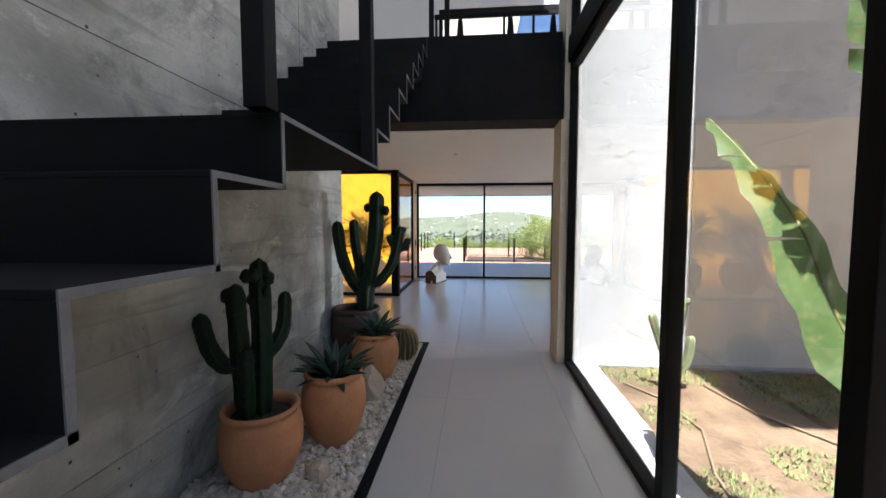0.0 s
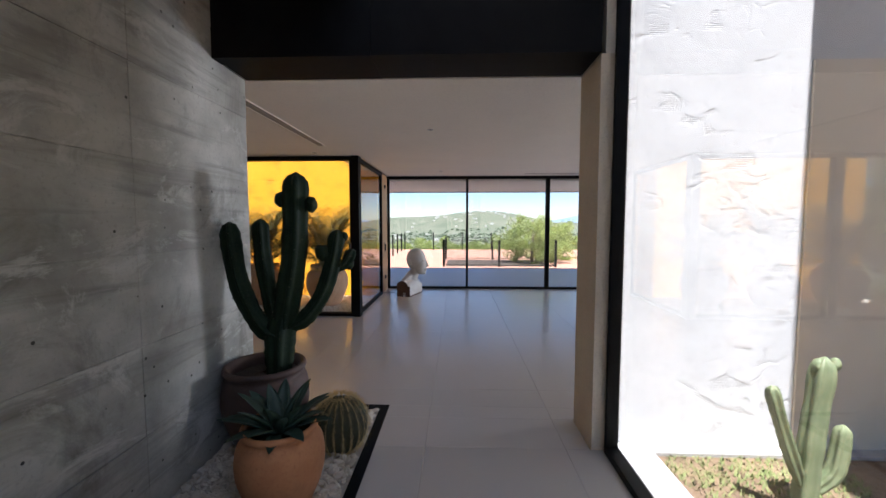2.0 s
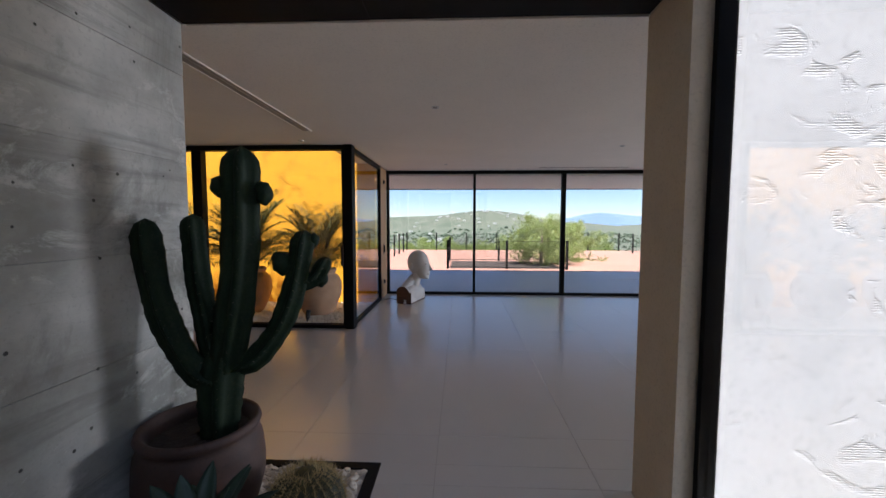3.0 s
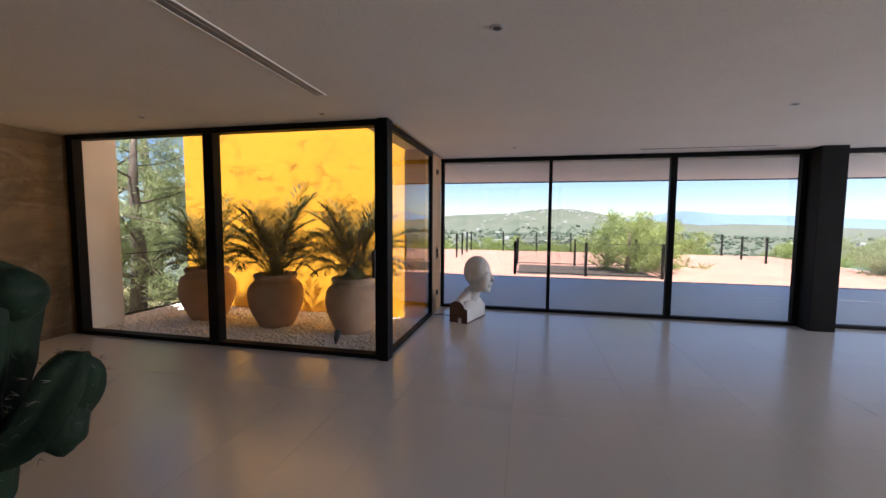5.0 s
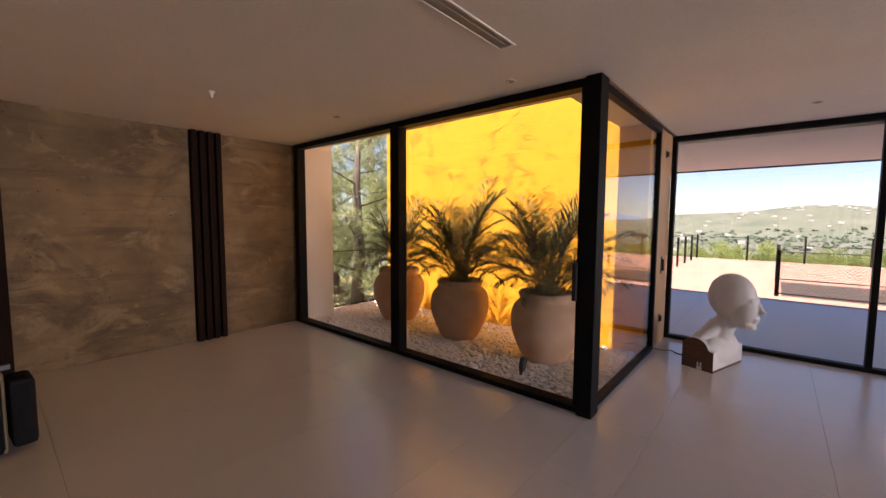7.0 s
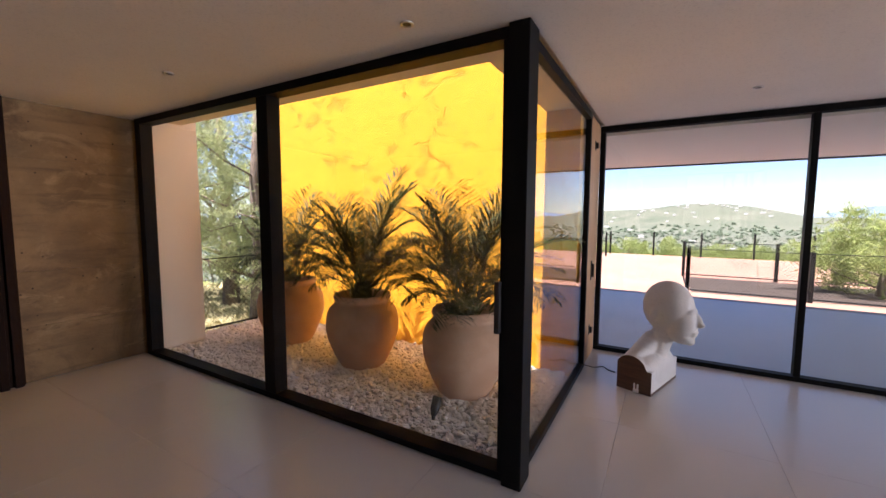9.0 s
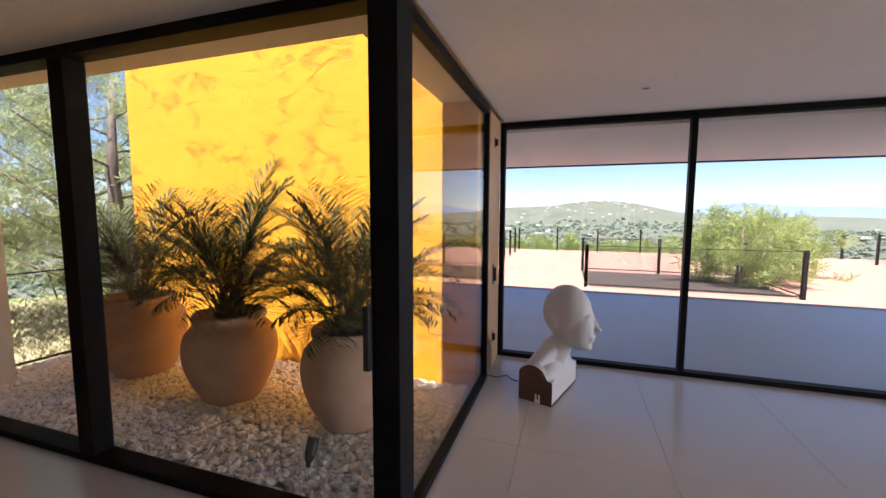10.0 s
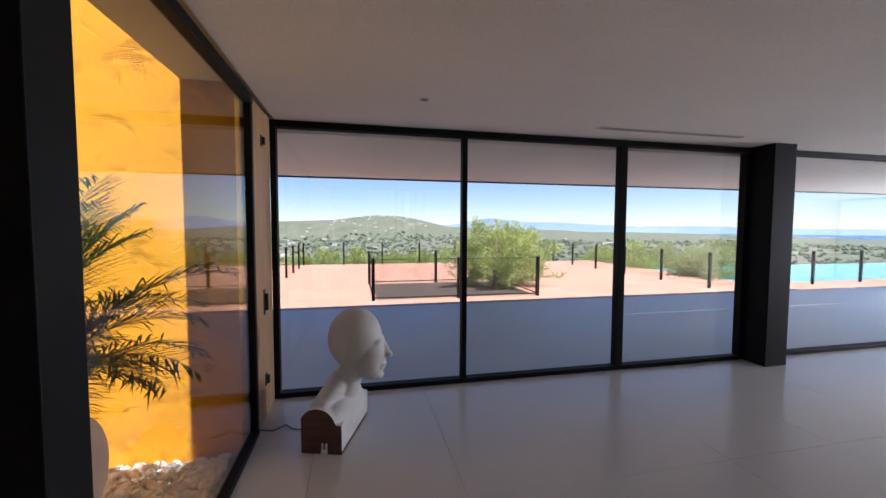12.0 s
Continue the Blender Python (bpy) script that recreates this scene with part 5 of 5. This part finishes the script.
def land(x, y):
    dx = np.maximum(np.maximum(-14 - x, x - 22), 0)
    dy = np.maximum(np.maximum(-12 - y, y - 27), 0)
    d = np.sqrt(dx * dx + dy * dy)
    z = -1.3 - 5 * smooth(0, 18, d) - 33 * smooth(12, 190, d)
    for cx, cy, a, sx, sy in HILLS:
        z = z + a * np.exp(-((x - cx) / sx) ** 2 - ((y - cy) / sy) ** 2)
    z = z + 1.6 * np.sin(x * 0.021 + 1) * np.sin(y * 0.017) * smooth(60, 300, d) + 5 * np.sin(x * 0.006) * np.sin(y * 0.0047 + 2) * smooth(200, 900, d)
    return z - 60 * smooth(1500, 2600, x - 0.35 * y)


_n = 170
_u = np.linspace(-1, 1, _n)
_gx = 4400 * np.sinh(5.2 * _u) / np.sinh(5.2)
_gy = 14 + 4400 * np.sinh(5.2 * _u) / np.sinh(5.2)
_X, _Y = np.meshgrid(_gx, _gy)
_Z = land(_X, _Y)
_inside = (_X > -6.6) & (_X < 14.0) & (_Y > -7) & (_Y < 24.6)
_Z = np.where(_inside, -1.6, _Z)
_v = np.stack([_X, _Y, _Z], -1).reshape(-1, 3)
_f = [(j * _n + i, j * _n + i + 1, (j + 1) * _n + i + 1, (j + 1) * _n + i) for j in range(_n - 1) for i in range(_n - 1)]
_me = bpy.data.meshes.new("ground")
_me.from_pydata(_v.tolist(), [], _f)
_me.materials.append(M_GROUND)
_me.polygons.foreach_set("use_smooth", [True] * len(_me.polygons))
tagged(new("ground", _me), "scrubby green and ochre hillside falling into the valley", "ground", kind="structure")
structure("water", box(1200, 4900, -2000, 4900, -60, -46), M_SEA, "blue sea at the horizon", "sea")

# mountain chain on the horizon, distance haze put into its blue base colour
M_FAR = material("haze_blue_mountain", (0.15, 0.215, 0.31), (0.19, 0.26, 0.35), 1.0, scale=0.002, fine=0.02, bump=0, spec=0.0)
_vs, _fs = [], []
for k in range(141):
    az = radians(-75 + 150 * k / 140)
    deg = math.degrees(az)
    e = 0.35 + 0.25 * noise.noise(Vector((deg * 0.11, 0, 0))) + 0.12 * noise.noise(Vector((deg * 0.5, 3, 0)))
    e += 0.95 * math.exp(-((deg - 19) / 4.5) ** 2) + 0.45 * math.exp(-((deg - 27) / 5) ** 2) + 0.9 * math.exp(-((deg + 32) / 10) ** 2)
    e *= 1 - 0.95 * float(smooth(42, 56, deg))
    R = 4350
    _vs += [(R * math.sin(az), R * math.cos(az), -70), (R * math.sin(az) * 1.02, R * math.cos(az) * 1.02, 1.5 + R * math.tan(radians(max(e, -0.2))))]
    if k:
        i = 2 * k
        _fs.append((i - 2, i, i + 1, i - 1))
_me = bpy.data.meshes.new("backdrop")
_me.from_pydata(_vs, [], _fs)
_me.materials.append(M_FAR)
tagged(new("backdrop", _me), "mountain chain on the horizon with haze blue in its colour", "mountains", kind="structure")


def scatter(name, n, seed, label, mat, near, far, half, size, skip=0.0):
    """Rounded scrub and tree clumps strewn over the land."""
    rng = np.random.default_rng(seed)
    bm = bmesh.new()
    bmesh.ops.create_icosphere(bm, subdivisions=2, radius=1)
    base = np.array([v.co[:] for v in bm.verts])
    faces = np.array([[q.index for q in f.verts] for f in bm.faces])
    bm.free()
    vs, fs = [], []
    for i in range(n):
        r = near * (far / near) ** rng.uniform(0, 1)
        a = radians(rng.uniform(-half, half))
        x, y = r * math.sin(a), 14 + r * math.cos(a)
        s = size * (0.6 + r / 650) * rng.uniform(0.5, 1.3)
        b = base * (1 + 0.35 * rng.normal(size=(len(base), 1))) * np.array([s, s, s * 0.75])
        vs.append(b + np.array([x, y, float(land(x, y)) + 0.35 * s]))
        fs.append(faces + i * len(base))
    me = bpy.data.meshes.new(name)
    me.from_pydata(np.concatenate(vs).tolist(), [], np.concatenate(fs).tolist())
    me.materials.append(mat)
    return tagged(new(name, me), label, "woods", kind="stuff")


M_WOODS = material("far_woods", (0.065, 0.092, 0.055), (0.11, 0.138, 0.085), 0.9, scale=0.05, fine=0.8, bump=0)
scatter("far_woods", 9000, 91, "green scrub and woods across the valley", M_WOODS, 70, 1500, 70, 1.7)
scatter("near_scrub", 500, 92, "bright green scrub on the slope below deck", M_NEEDLE2, 32, 80, 75, 1.3)

# villas in the valley
rng = np.random.default_rng(17)


def villa(name, x, y, w, d, h, turn, label):
    z = float(land(x, y)) - 0.3
    g = thing(name, x, y, z, label, "house", "villas in the valley", rz=turn)
    wall = part("wall", box(-w / 2, w / 2, -d / 2, d / 2, 0, h), M_HOUSE, g)
    part("roof", box(-w / 2 - 0.4, w / 2 + 0.4, -d / 2 - 0.4, d / 2 + 0.4, h, h + 0.35), M_ROOF if w < 14 else M_HOUSE, g)
    part("annexe", box(w / 2, w / 2 + w * 0.4, -d / 3, d / 3, 0, h * 0.55), M_HOUSE, g)
    k = max(2, int(w / 3.5))
    for i in range(k):
        cx = -w / 2 + (i + 0.5) * w / k
        for lv in range(2 if h > 4.5 else 1):
            part("window", box(cx - 0.7, cx + 0.7, -d / 2 - 0.06, -d / 2 - 0.01, 0.9 + 3 * lv, 2.3 + 3 * lv), M_ALU, wall)
    return g


for k, (az, r, w) in enumerate(((-6.5, 300, 15), (-1.5, 330, 17), (3.5, 390, 12), (-9.5, 420, 13), (7.0, 450, 12), (-13, 380, 14), (0.5, 520, 13), (9.5, 340, 10), (24, 420, 13), (32, 380, 12))):
    villa("villa", r * math.sin(radians(az)), r * math.cos(radians(az)), w, w * 0.6, 5.8 if k % 2 else 3.4, float(rng.uniform(-25, 25)), "white-walled villa among trees in the valley")
vs, fs = [], []
for i in range(100):
    if i < 45:
        x, y = rng.normal(120, 150), rng.normal(1800, 110)
    else:
        r, a = 500 * (2100 / 500) ** rng.uniform(0, 1), radians(rng.uniform(-38, 40))
        x, y = r * math.sin(a), r * math.cos(a)
    z = float(land(x, y))
    w, d, h = rng.uniform(7, 15), rng.uniform(7, 11), rng.uniform(3, 5.5)
    o = len(vs)
    for cz in (z, z + h):
        vs += [(x - w / 2, y - d / 2, cz), (x + w / 2, y - d / 2, cz), (x + w / 2, y + d / 2, cz), (x - w / 2, y + d / 2, cz)]
    fs += [tuple(o + q for q in c) for c in ((0, 1, 5, 4), (1, 2, 6, 5), (2, 3, 7, 6), (3, 0, 4, 7), (4, 5, 6, 7))]
me = bpy.data.meshes.new("far_town")
me.from_pydata(vs, [], fs)
me.materials.append(M_HOUSE)
tagged(new("far_town", me), "white houses scattered over the far hill and valley", "town", kind="stuff")

# ---- floor tiles, laid last ----
_floor = bpy.data.objects["floor"]
TW, TL, GAP = 0.9, 1.8, 0.0014


def tile_mesh(w, l):
    bm = box(0, w - GAP, 0, l - GAP, -0.012, 0.0, 0.0006)
    me = bpy.data.meshes.new("tile")
    bm.to_mesh(me)
    bm.free()
    me.materials.append(M_TILE)
    return me


_cache = {}


def lay(x0, x1, y0, y1, ox=-0.07, oy=0.4):
    """Tiles of one grid, cut to a rectangle."""
    i0, i1 = math.floor((x0 - ox) / TW), math.ceil((x1 - ox) / TW)
    j0, j1 = math.floor((y0 - oy) / TL), math.ceil((y1 - oy) / TL)
    for i in range(i0, i1):
        for j in range(j0, j1):
            a, b = max(x0, ox + i * TW), min(x1, ox + (i + 1) * TW)
            c, d = max(y0, oy + j * TL), min(y1, oy + (j + 1) * TL)
            if b - a < 0.02 or d - c < 0.02:
                continue
            key = (round(b - a, 3), round(d - c, 3))
            if key not in _cache:
                _cache[key] = tile_mesh(*key)
            t = new("tile", _cache[key])
            t.parent = _floor
            t.location = (a, c, 0)



# concrete boards of the two walls
def boards(wall, x, y0, y1, z0, z1, lengths, hgt, mat, seed):
    rng = random.Random(seed)
    cache = {}
    z = z0
    while z < z1 - 0.05:
        h = min(hgt, z1 - z)
        y = y1
        while y > y0 + 0.05:
            L = min(lengths, y - y0)
            key = (round(L, 3), round(h, 3))
            if key not in cache:
                bm = box(0, 0.02, 0.002, L - 0.002, 0.0015, h - 0.0015, 0.003)
                me = bpy.data.meshes.new("board")
                bm.to_mesh(me)
                bm.free()
                me.materials.append(mat)
                cache[key] = me
            b = new("board", cache[key])
            b.parent = wall
            b.location = (x - 0.013 + rng.uniform(-0.0025, 0.002), y - L, z)
            y -= L
        z += h


boards(bpy.data.objects["wall_west"], WALLX, 4.27, 5.28, -0.04, 6.18, 2.4, 0.445, M_CONCRETE, 4)
boards(bpy.data.objects["wall_west"], WALLX, -3.2, 4.27, -0.04, 6.18, 2.4, 0.445, M_CONCRETE, 6)
boards(bpy.data.objects["wall_living_west"], -5.55, 5.0, 8.5, 0.0, CEIL, 2.9, 0.49, M_CONCRETE2, 5)

lay(-0.398, 1.06, -3.2, 4.92)
lay(WALLX + 0.005, -0.40, -3.2, 0.6)
lay(-0.398, 0.985, 4.92, 5.3)
lay(WALLX, 14.2, 5.485, 8.40)
lay(-0.398, 14.2, 5.3, 5.485)
lay(-5.55, WALLX, 5.0, 8.40)
lay(-1.43, 14.2, 8.40, 11.0)
